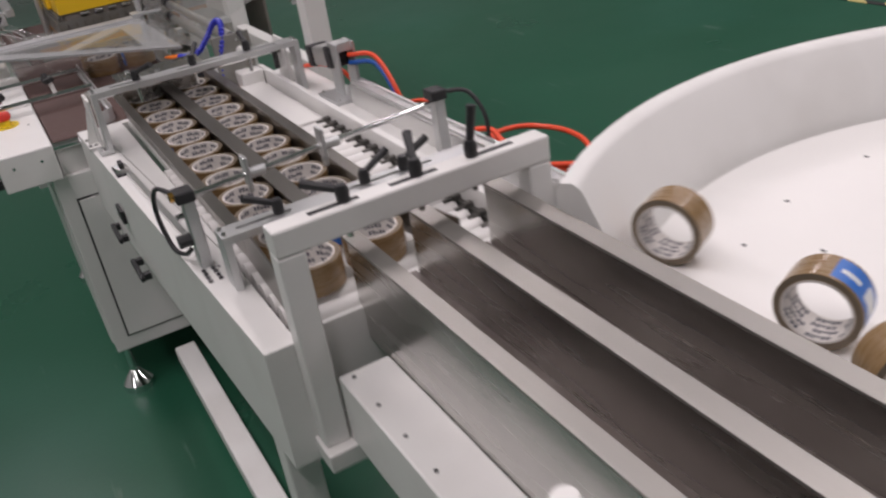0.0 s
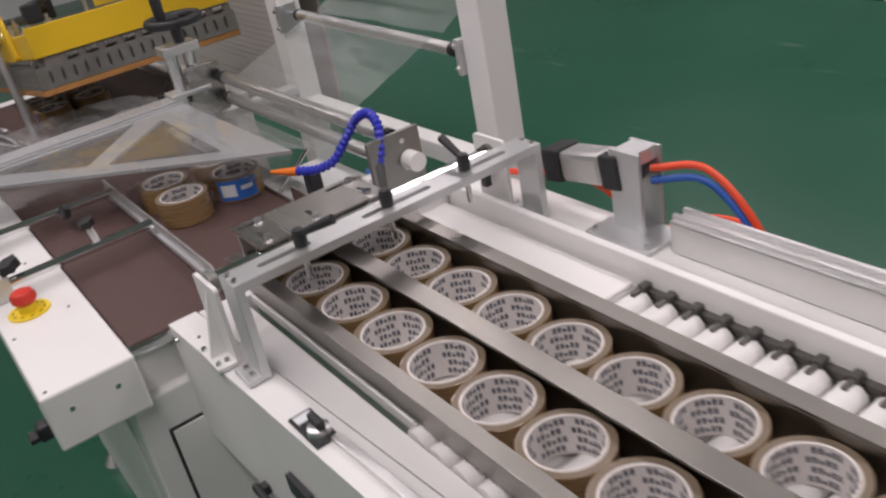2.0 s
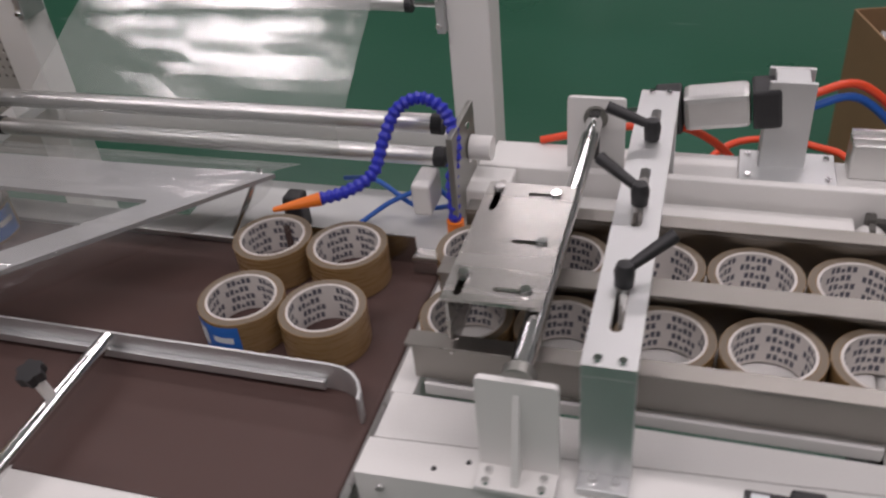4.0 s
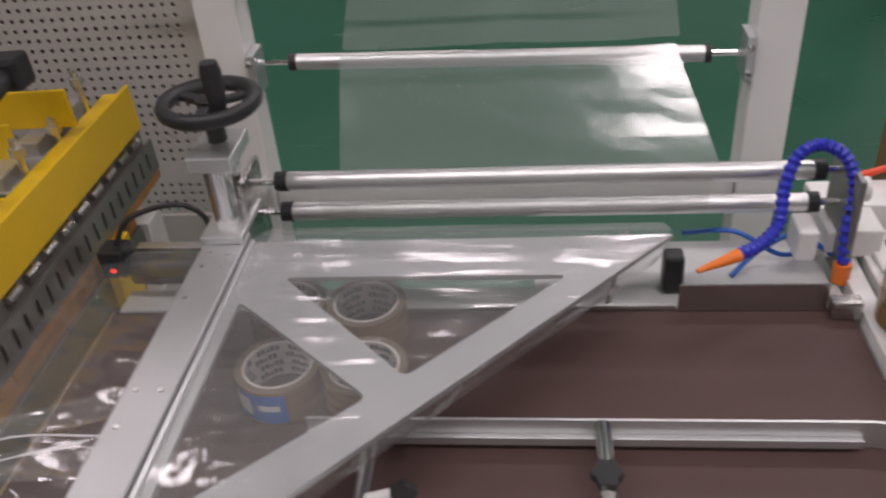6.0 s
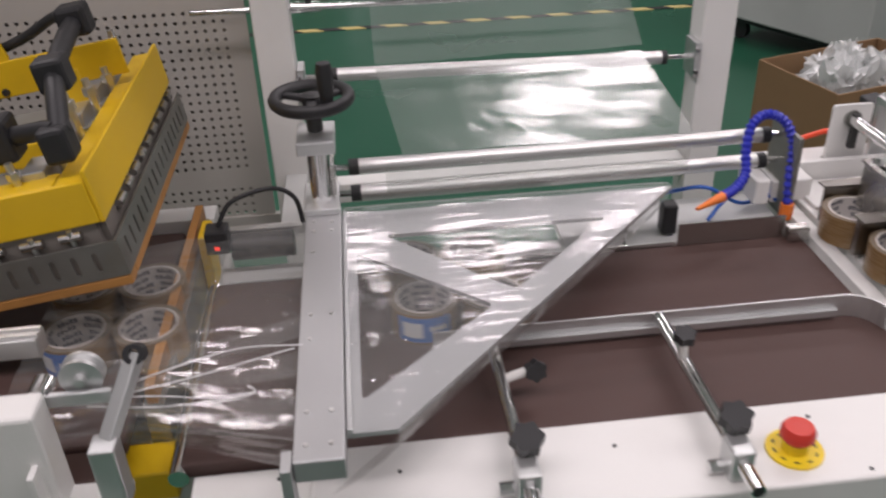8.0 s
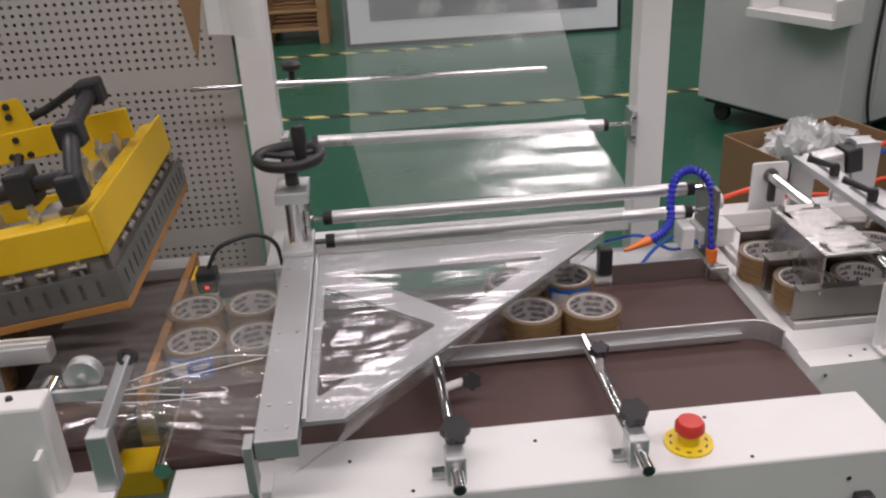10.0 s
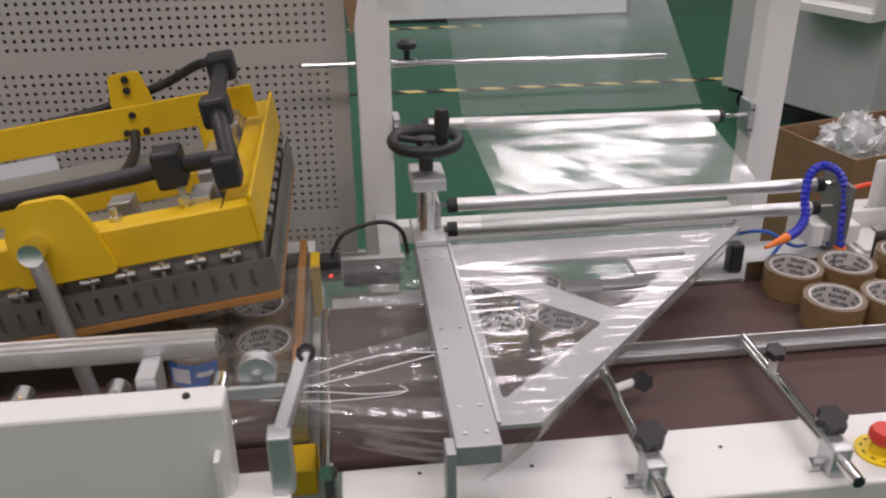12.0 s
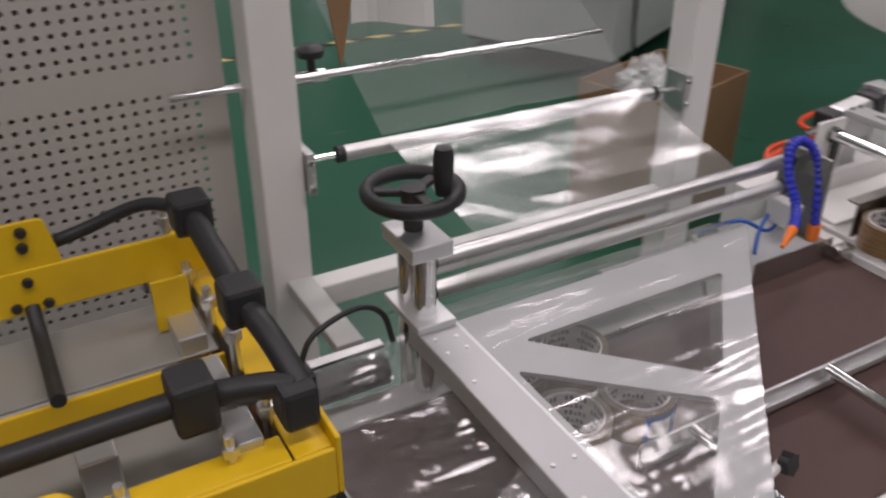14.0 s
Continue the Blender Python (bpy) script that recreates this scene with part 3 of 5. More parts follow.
def air_cylinder():
    t = thing("air_cylinder", "pneumatic cylinder with black end caps on a bracket", "air cylinder")
    a, b = Vector((0.205, 0.553, 0.845)), Vector((0.372, 0.556, 0.868))
    d = (b - a).normalized()
    m = Matrix.Translation(a) @ d.to_track_quat("X", "Z").to_matrix().to_4x4()
    part("end_cap", boxm(0.0, 0.034, -0.0255, 0.0255, -0.0255, 0.0255, bev=0.004, m=m), BLACK, t)
    part("barrel", boxm(0.035, 0.117, -0.0235, 0.0235, -0.0235, 0.0235, bev=0.008, m=m), ALU, t)
    part("end_cap", boxm(0.118, 0.152, -0.0255, 0.0255, -0.0255, 0.0255, bev=0.004, m=m), BLACK, t)
    part("piston_rod", rodm(a - d * 0.05, a, 0.006, 10), CHROME, t)
    bm = boxm(0.338, 0.392, 0.535, 0.541, 0.776, 0.9, bev=0.001)
    add_box(bm, 0.338, 0.392, 0.575, 0.581, 0.776, 0.9, 0.001)
    add_box(bm, 0.345, 0.385, 0.541, 0.575, 0.88, 0.9, 0.001)
    part("bracket", bm, ALUD, t)
    part("foot_plate", boxm(0.315, 0.43, 0.5, 0.575, 0.7752, 0.783, bev=0.001), ALUD, t)
    screws(t, [(0.325, 0.51, 0.783), (0.42, 0.51, 0.783), (0.325, 0.56, 0.783), (0.42, 0.56, 0.783)])
    for nm, mt, off in (("red_hose", HOSER, 0.0), ("blue_hose", HOSEB, 0.018)):
        smooth(part(nm, add_tube(bmesh.new(), [(0.385, 0.565, 0.87 - off), (0.45, 0.60, 0.87 - off), (0.52, 0.61, 0.80 - off), (0.55, 0.62, 0.70), (0.56, 0.64, 0.5)], 0.0055), mt, t), 60)
    return t


def air_line():
    t = thing("air_line", "coiled orange-red air hose behind the conveyor", "air hose")
    smooth(part("hose", add_tube(bmesh.new(), [(0.05, 0.57, 0.78), (0.16, 0.585, 0.80), (0.26, 0.60, 0.79), (0.33, 0.62, 0.70), (0.36, 0.64, 0.5)], 0.0055), HOSER, t), 60)
    smooth(part("hose", add_tube(bmesh.new(), [(0.93, 0.64, 0.55), (0.80, 0.67, 0.63), (0.67, 0.72, 0.66), (0.60, 0.79, 0.66), (0.585, 0.86, 0.655), (0.615, 0.91, 0.65), (0.69, 0.935, 0.65), (0.78, 0.92, 0.65), (0.845, 0.87, 0.65), (0.87, 0.80, 0.655), (0.845, 0.74, 0.665), (0.81, 0.715, 0.67), (0.86, 0.775, 0.67), (0.96, 0.93, 0.65), (1.07, 1.06, 0.60), (1.16, 1.20, 0.40), (1.2, 1.4, 0.08), (1.25, 1.7, 0.007), (1.5, 2.1, 0.007)], 0.0065), HOSER, t), 60)
    smooth(part("hose", add_tube(bmesh.new(), [(0.24, 0.64, 0.60), (0.27, 0.70, 0.67), (0.31, 0.75, 0.69), (0.37, 0.765, 0.695), (0.43, 0.75, 0.695), (0.48, 0.71, 0.69), (0.52, 0.65, 0.60)], 0.0055), HOSER, t), 60)
    smooth(part("hose", add_tube(bmesh.new(), [(0.83, 0.60, 0.79), (0.88, 0.63, 0.795), (0.93, 0.62, 0.76), (0.9, 0.59, 0.735), (0.85, 0.61, 0.75), (0.87, 0.65, 0.77), (0.925, 0.63, 0.74), (0.9, 0.6, 0.71), (0.84, 0.62, 0.70), (0.9, 0.66, 0.72), (0.96, 0.64, 0.69), (0.97, 0.62, 0.4), (0.95, 0.66, 0.01)], 0.0055), HOSER, t), 60)
    return t


def cross_bar_far():
    t = thing("sensor_bridge", "slotted aluminium bar with black levers over the lanes", "bridge bar", "bars over the lanes")
    part("bar", plate_bm([(1.012, 0.058), (1.054, 0.058), (1.054, 0.49), (1.012, 0.49)], [slot_loop(1.033, 0.13, 0.009, 0.09), slot_loop(1.033, 0.34, 0.009, 0.16)], 0.836, 0.848), ALUD, t)
    part("front_foot", boxm(1.012, 1.054, 0.058, 0.07, 0.758, 0.836, bev=0.001), ALUD, t)
    part("back_foot", boxm(1.012, 1.054, 0.478, 0.49, 0.775, 0.836, bev=0.001), ALUD, t)
    screws(t, [(1.022, 0.064, 0.848), (1.044, 0.064, 0.848)])
    for y, a in ((0.155, 265), (0.30, 100), (0.37, 95)):
        l = lever((1.033, y, 0.849), a, t, 25, 0.03)
        part("hanger", boxm(1.027, 1.039, y - 0.006, y + 0.006, 0.79, 0.836, bev=0.001), ALUD, l)
    return t


def sensor_pair():
    t = thing("sensor_rod", "thin rod carrying photo sensors across the lanes", "sensor rod")
    smooth(part("rod", rodm((0.93, 0.047, 0.878), (0.905, 0.512, 0.894), 0.005, 12), CHROME, t), 40)
    for y in (0.148, 0.282):
        x, z = 0.932 - y * 0.054, 0.8765 + y * 0.034
        part("tab", boxm(x - 0.016, x + 0.012, y - 0.003, y + 0.003, z - 0.02, z + 0.03, bev=0.001), ALUD, t)
        part("collar", rodm((x, y + 0.004, z), (x, y + 0.03, z), 0.009, 12), ALUD, t)
        part("hanger", boxm(x - 0.005, x + 0.005, y - 0.004, y + 0.004, 0.85, z - 0.019, bev=0.001), ALUD, t)
    for x, y, z0, z1 in ((0.93, 0.047, 0.758, 0.874), (0.905, 0.512, 0.775, 0.898)):
        part("post", boxm(x - 0.012, x + 0.012, y - 0.012, y + 0.008, z0, z1, bev=0.002), ALUD, t)
        part("sensor", boxm(x - 0.015, x + 0.02, y - 0.02, y + 0.01, z1 + 0.001, z1 + 0.02, bev=0.003), BLACK, t)
    part("lens", rodm((0.93, 0.0275, 0.885), (0.93, 0.0205, 0.885), 0.008, 12), BRASS, t)
    smooth(part("cable", add_tube(bmesh.new(), [(0.917, 0.03, 0.885), (0.87, 0.012, 0.883), (0.845, 0.006, 0.835), (0.865, 0.012, 0.778), (0.895, 0.024, 0.772), (0.925, 0.03, 0.79)], 0.004), BLACK, t), 60)
    smooth(part("cable", add_tube(bmesh.new(), [(0.907, 0.52, 0.908), (0.935, 0.556, 0.905), (0.965, 0.57, 0.86), (0.97, 0.565, 0.79)], 0.004), BLACK, t), 60)
    part("clamp_knob", rodm((0.93, 0.036, 0.81), (0.93, 0.014, 0.81), 0.011, 10), BLACK, t)
    part("clamp_bolt", rodm((0.93, 0.036, 0.85), (0.93, 0.022, 0.85), 0.006, 8), CHROME, t)
    return t


def gate():
    t = thing("infeed_gate", "white U-shaped gate frame with clamp slots on top", "gate frame")
    part("top_bar", boxm(1.245, 1.281, 0.075, 0.485, 0.900, 0.937, bev=0.003), WHITE, t)
    part("front_leg", boxm(1.245, 1.281, 0.075, 0.112, 0.60, 0.8995, bev=0.003), WHITE, t)
    part("back_leg", boxm(1.245, 1.281, 0.448, 0.485, 0.60, 0.8995, bev=0.003), WHITE, t)
    for y in (0.165, 0.28, 0.40):
        part("slot", boxm(1.2585, 1.2675, y - 0.035, y + 0.035, 0.9355, 0.9378, bev=0), BLACK, t)
    lever((1.263, 0.18, 0.938), 230, t, 12)
    lever((1.263, 0.285, 0.938), 160, t, 30)
    lever((1.263, 0.37, 0.938), 90, t, 80)
    screws(t, [(1.225, 0.105, 0.875), (1.225, 0.105, 0.862)], 0.004, DARK)
    return t


def infeed():
    t = thing("infeed_trough", "stainless two-lane trough on a white frame", "trough conveyor")
    part("frame_beam", boxm(1.285, 2.75, 0.1125, 0.1892, 0.60, 0.708, bev=0.003), WHITE, t)
    part("frame_beam", boxm(1.235, 2.75, 0.43, 0.47, 0.60, 0.745, bev=0.004), WHITE, t)
    bm = boxm(1.21, 2.75, 0.190, 0.1925, 0.705, 0.868, bev=0)
    part("front_wall", bm, STEEL, t, "mirror-like stainless front wall with folded lip")
    part("wall_lip", boxm(1.21, 2.75, 0.180, 0.204, 0.868, 0.873, bev=0.001), LIP, t, "dull folded steel lip")
    bm = boxm(1.21, 2.75, 0.288, 0.308, 0.757, 0.868, bev=0)
    part("middle_wall", bm, STEEL, t)
    part("wall_lip", boxm(1.21, 2.75, 0.283, 0.312, 0.868, 0.873, bev=0.001), LIP, t, "dull folded steel lip")
    bm = boxm(1.21, 2.75, 0.412, 0.4145, 0.75, 0.868, bev=0)
    part("back_wall", bm, STEEL, t)
    part("wall_lip", boxm(1.21, 2.75, 0.405, 0.432, 0.868, 0.873, bev=0.001), LIP, t, "dull folded steel lip")
    part("lane_floor", boxm(1.2, 2.75, 0.1926, 0.2879, 0.755, 0.766, bev=0), LANE, t, "grey-brown lane floor with soft reflections put into its colour")
    part("lane_floor", boxm(1.2, 2.75, 0.3081, 0.4119, 0.755, 0.766, bev=0), LANE, t, "grey-brown lane floor with soft reflections put into its colour")
    screws(t, [(1.30 + 0.075 * i, 0.13, 0.708) for i in range(8)], 0.0035, DARK, h=0.001)
    for x in (1.5, 2.6):
        for y in (0.125, 0.45):
            part("leg", boxm(x - 0.025, x + 0.025, y - 0.02, y + 0.02, 0.0, 0.60, bev=0.003), WHITE, t)
    part("corner_plate", boxm(1.22, 1.30, 0.07, 0.1365, 0.57, 0.5995, bev=0.002), WHITE, t)
    smooth(part("side_button", lathe([(0, 0), (0.012, 0), (0.014, 0.12), (0.018, 0.15), (0.012, 0.166), (0, 0.17)], 18, pose(1.785, 0.13, 0.708)), PLATE, t, "white rounded cap"), 40)
    return t


def round_table():
    t = thing("rotary_table", "white round collecting table with a raised rim", "round table")
    cx, cy, R, Z = 1.92, 0.915, 0.64, 0.77
    ang = [a for a in range(0, 360, 4) if cy + R * math.sin(radians(a)) > 0.475]
    ang = sorted(ang, key=lambda a: (a + 90) % 360)
    outer = [(cx + R * math.cos(radians(a)), cy + R * math.sin(radians(a))) for a in ang]
    part("disc", plate_bm(outer, [], Z - 0.02, Z), PLATE, t)
    bm = bmesh.new()
    prev = None
    for a in ang:
        c, s = math.cos(radians(a)), math.sin(radians(a))
        ring = [bm.verts.new((cx + r * c, cy + r * s, z)) for r, z in ((R + 0.002, Z - 0.03), (R + 0.098, Z - 0.03), (R + 0.1, Z + 0.122), (R + 0.094, Z + 0.132), (R + 0.078, Z + 0.132), (R + 0.066, Z + 0.122))]
        if prev:
            for k in range(6):
                bm.faces.new((prev[k], prev[(k + 1) % 6], ring[(k + 1) % 6], ring[k]))
        else:
            bm.faces.new(ring)
        prev = ring
    bm.faces.new(prev[::-1])
    bmesh.ops.recalc_face_normals(bm, faces=bm.faces[:])
    smooth(part("rim", bm, WHITE, t, "curved white rim"), 40)
    smooth(part("column", rodm((cx, cy, 0), (cx, cy, Z - 0.021), 0.25, 32), WHITE, t), 40)
    screws(t, [(1.42, 0.80, Z), (1.55, 0.72, Z), (1.62, 0.80, Z), (1.47, 0.66, Z), (1.40, 1.0, Z)], 0.004, DARK, h=0.0008)
    return t


feeding_conveyor()
cross_bar_near()
flap_stand()
FLAP = flap()
air_cylinder()
air_line()
cross_bar_far()
sensor_pair()
gate()
infeed()
round_table()


# ---------- film folding conveyor ----------
def folding_conveyor():
    t = thing("folding_conveyor", "white belt conveyor with a brown belt and control box", "conveyor")
    bm = boxm(-0.955, -0.020, -0.078, 0.31, 0.728, BELT_Z, bev=0.004)
    part("belt", bm, BELT, t, "matt dark brown conveyor belt")
    smooth(part("end_roller", rodm((-0.028, -0.085, 0.736), (-0.028, 0.315, 0.736), 0.0125, 16), CHROME, t), 40)
    smooth(part("end_roller", rodm((-0.957, -0.085, 0.736), (-0.957, 0.315, 0.736), 0.0125, 16), CHROME, t), 40)
    part("control_box", boxm(-0.80, 0.024, -0.212, -0.0815, 0.668, 0.757, bev=0.004), WHITE, t)
    part("control_box_end", boxm(-0.94, -0.801, -0.146, -0.0815, 0.66, 0.735, bev=0.003), WHITE, t)
    part("belt_bed", boxm(-0.93, -0.03, -0.078, 0.31, 0.66, 0.7275, bev=0), WHITE, t)
    part("back_beam", boxm(-0.95, -0.02, 0.315, 0.36, 0.66, 0.748, bev=0.002), GREYP, t)
    part("cabinet", boxm(-0.93, -0.012, -0.11, 0.40, 0.14, 0.66, bev=0.004), WHITE, t)
    d = part("cabinet_door", boxm(-0.0105, -0.0065, -0.067, 0.36, 0.185, 0.592, bev=0.001), WHITE, t)
    part("door_gap", boxm(-0.012, -0.0105, -0.072, 0.365, 0.18, 0.597, bev=0), DARK, d)
    part("front_door", boxm(-0.78, -0.08, -0.114, -0.11, 0.14, 0.60, bev=0.001), WHITE, t)
    for x in (-0.86, -0.045):
        for y in (-0.085, 0.34):
            smooth(part("levelling_foot", lathe([(0, 0), (0.042, 0), (0.042, 0.02), (0.016, 0.055), (0.011, 0.06), (0.011, 0.14), (0, 0.14)], 20, pose(x, y, 0)), CHROME, t), 35)
    e = part("emergency_disc", lathe([(0, 0.757), (0.032, 0.757), (0.032, 0.7605), (0, 0.7605)], 28, pose(-0.251, -0.161, 0)), SIGNY, t, "yellow ring of the emergency stop")
    part("emergency_collar", lathe([(0, 0.7605), (0.0145, 0.7605), (0.0135, 0.776), (0, 0.776)], 20, pose(-0.251, -0.161, 0)), SIGNY, e)
    smooth(part("emergency_button", lathe([(0, 0.774), (0.015, 0.774), (0.0195, 0.78), (0.0195, 0.788), (0.016, 0.794), (0, 0.796)], 26, pose(-0.251, -0.161, 0)), RED, e, "red mushroom button"), 35)
    for i in range(10):
        a = radians(36 * i)
        part("ring_mark", boxm(-0.003, 0.003, -0.0012, 0.0012, 0.7605, 0.7609, bev=0, m=pose(-0.251 + 0.024 * math.cos(a), -0.161 + 0.024 * math.sin(a), 0, 0, 0, math.degrees(a) + 90)), BLACK, e)
    for x in (-0.62, -0.50, -0.03):
        g = part("toggle_latch", boxm(x - 0.012, x + 0.012, -0.229, -0.2125, 0.67, 0.694, bev=0.003), BLACK, t, "black toggle latch")
        part("latch_lever", boxm(x - 0.005, x + 0.018, -0.242, -0.229, 0.678, 0.687, bev=0.002), BLACK, g)
    screws(t, [(0.01, -0.2, 0.757), (-0.70, -0.13, 0.757), (-0.45, -0.125, 0.757), (-0.21, -0.11, 0.757), (-0.62, -0.20, 0.757), (-0.18, -0.20, 0.757), (-0.84, -0.10, 0.735)], 0.003, DARK, h=0.0012)
    screws(t, [(-0.05, -0.212, 0.715), (-0.60, -0.212, 0.70)], 0.004, DARK, (0, -1, 0), 0.001)
    screws(t, [(0.024, -0.179, 0.725), (0.024, -0.115, 0.725)], 0.0045, CHROME, (1, 0, 0), 0.0015)
    return t


def belt_guide():
    t = thing("belt_guide", "polished guide rail on two clamped rods over the belt", "guide rail")
    bm = bmesh.new()
    pts = [(-0.64, 0.083)] + [(-0.07, 0.083)] + [(-0.07 + 0.042 * math.sin(a), 0.083 - 0.042 * (1 - math.cos(a))) for a in (0.3, 0.6, 0.9, 1.2, 1.5)]
    prev = None
    for i, (x, y) in enumerate(pts):
        nx, ny = (0, 1) if i < 2 else (math.sin(0.3 * (i - 1)), math.cos(0.3 * (i - 1)))
        q = [bm.verts.new((x + nx * o, y + ny * o, z)) for o, z in ((0, 0.753), (0, 0.787), (0.003, 0.787), (0.003, 0.753))]
        if prev:
            for k in range(4):
                bm.faces.new((prev[k], prev[(k + 1) % 4], q[(k + 1) % 4], q[k]))
        else:
            bm.faces.new(q)
        prev = q
    bm.faces.new(prev[::-1])
    bmesh.ops.recalc_face_normals(bm, faces=bm.faces[:])
    part("rail", bm, ALUD, t)
    part("rail_strip", boxm(-0.64, -0.078, 0.076, 0.0828, 0.757, 0.768, bev=0.001), ALUD, t)
    for x, xe in ((-0.333, -0.330), (-0.566, -0.564)):
        r = smooth(part("support_rod", rodm((x, 0.08, 0.783), (xe, -0.238, 0.783), 0.0085, 16), CHROME, t), 40)
        part("rod_end", rodm((xe, -0.2385, 0.783), (xe, -0.2392, 0.783), 0.0066, 14), BLACK, r)
        c = part("clamp_block", boxm(xe - 0.013, xe + 0.013, -0.20, -0.165, 0.757, 0.80, bev=0.003), ALUD, t)
        part("clamp_nut", rodm((xe - 0.03, -0.18, 0.765), (xe - 0.013, -0.18, 0.765), 0.008, 8), CHROME, c)
        bm = bmesh.new()
        star = []
        for k in range(24):
            rr = 0.0178 + 0.0024 * math.cos(k * 2 * math.pi / 24 * 6)
            star.append((rr * math.cos(k * 2 * math.pi / 24), rr * math.sin(k * 2 * math.pi / 24)))
        kb = plate_bm(star, [], 0, 0.014)
        bmesh.ops.transform(kb, matrix=pose(xe + 0.004, -0.155, 0.806, 18, 0, 0), verts=kb.verts)
        smooth(part("star_knob", kb, BLACK, c, "black star knob"), 35)
        part("knob_stem", rodm((xe + 0.004, -0.157, 0.80), (xe + 0.004, -0.156, 0.81), 0.007, 10), CHROME, c)
        yk = 0.005 if x > -0.5 else -0.02
        s2 = plate_bm([(p[0] * 0.72, p[1] * 0.72) for p in star], [], 0, 0.012)
        kn = (x - 0.004, yk - 0.025, 0.82) if x > -0.5 else (x + 0.042, yk + 0.005, 0.792)
        bmesh.ops.transform(s2, matrix=pose(*kn, 12 if x > -0.5 else 70, 0 if x > -0.5 else 35, 0), verts=s2.verts)
        smooth(part("small_knob", s2, BLACK, t, "small black knob"), 35)
        part("knob_stem", rodm((x, yk - 0.02 if x > -0.5 else yk, 0.783), kn, 0.006, 10), PLATE, t)
    return t


def folding_triangle():
    t = thing("folding_triangle", "aluminium film folding plate on a cross arm", "film folder")
    z0, z1 = 0.841, 0.847
    outer = [(-0.752, 0.325), (-0.752, -0.158), (-0.698, -0.158), (-0.235, 0.330)]
    h1 = round_poly([(-0.692, 0.251), (-0.529, 0.082), (-0.362, 0.251)], 0.012)
    h2 = round_poly([(-0.733, 0.206), (-0.735, -0.108), (-0.562, 0.053)], 0.012)
    part("triangle_plate", plate_bm(outer, [h1, h2], z0, z1), FOLDER, t, "flat plate with two triangular windows")
    part("plate_edge", boxm(-0.7515, -0.746, -0.158, 0.325, 0.8472, 0.853, bev=0.001), ALUD, t)
    part("arm", boxm(-0.806, -0.753, -0.204, 0.335, 0.830, 0.858, bev=0.002), FOLDER, t, "square aluminium arm with screw heads")
    screws(t, [(-0.793, y, 0.858) for y in (-0.18, -0.13, 0.0, 0.05, 0.2, 0.26, 0.29)] + [(-0.767, y, 0.858) for y in (-0.18, -0.13, 0.05, 0.26, 0.285)], 0.0034, ALU, h=0.0012)
    part("arm_stop", boxm(-0.818, -0.807, -0.215, -0.185, 0.79, 0.858, bev=0.001), FOLDER, t)
    smooth(part("stop_rod", rodm((-0.813, -0.205, 0.70), (-0.813, -0.2, 0.79), 0.006, 12), ALU, t), 40)
    part("stop_foot", boxm(-0.958, -0.802, -0.212, -0.148, 0.655, 0.70, bev=0.002), FOLDER, t, "thick aluminium foot block")
    part("stop_nut", boxm(-0.88, -0.847, -0.19, -0.155, 0.70, 0.73, bev=0.004), BLACK, t)
    # height adjuster
    part("base_block", boxm(-0.808, -0.754, 0.305, 0.40, 0.8582, 0.868, bev=0.002), ALUD, t)
    for x, y in ((-0.781, 0.338), (-0.781, 0.380)):
        smooth(part("column", rodm((x, y, 0.70), (x, y, 0.95), 0.0145, 20), CHROME, t), 40)
    part("head_plate", boxm(-0.808, -0.752, 0.318, 0.40, 0.95, 0.97, bev=0.002), ALUD, t)
    smooth(part("spindle", rodm((-0.78, 0.368, 0.97), (-0.78, 0.368, 1.005), 0.012, 16), DARK, t), 40)
    w = part("handwheel", lathe([(0.045, 0.0), (0.05, -0.008), (0.057, -0.0095), (0.0625, -0.004), (0.0635, 0.003), (0.06, 0.009), (0.053, 0.010), (0.0465, 0.006), (0.045, 0.0)], 40, pose(-0.78, 0.368, 1.019)), BLACK, t, "black handwheel with an upright grip")
    smooth(w, 60)
    for a in (30, 150, 270):
        part("spoke", boxm(0.008, 0.05, -0.007, 0.007, -0.005, 0.003, bev=0.002, m=pose(-0.78, 0.368, 1.019, 0, 0, a)), BLACK, w)
    part("hub", lathe([(0, -0.016), (0.014, -0.016), (0.016, 0.006), (0.006, 0.008), (0, 0.008)], 20, pose(-0.78, 0.368, 1.019)), BLACK, w)
    smooth(part("grip", lathe([(0, 0), (0.009, 0), (0.0115, 0.02), (0.0125, 0.045), (0.010, 0.058), (0, 0.061)], 18, pose(-0.757, 0.336, 1.024)), BLACK, w), 40)
    part("side_plate", boxm(-0.765, -0.758, 0.35, 0.43, 0.80, 0.915, bev=0.001), STEEL, t)
    return t


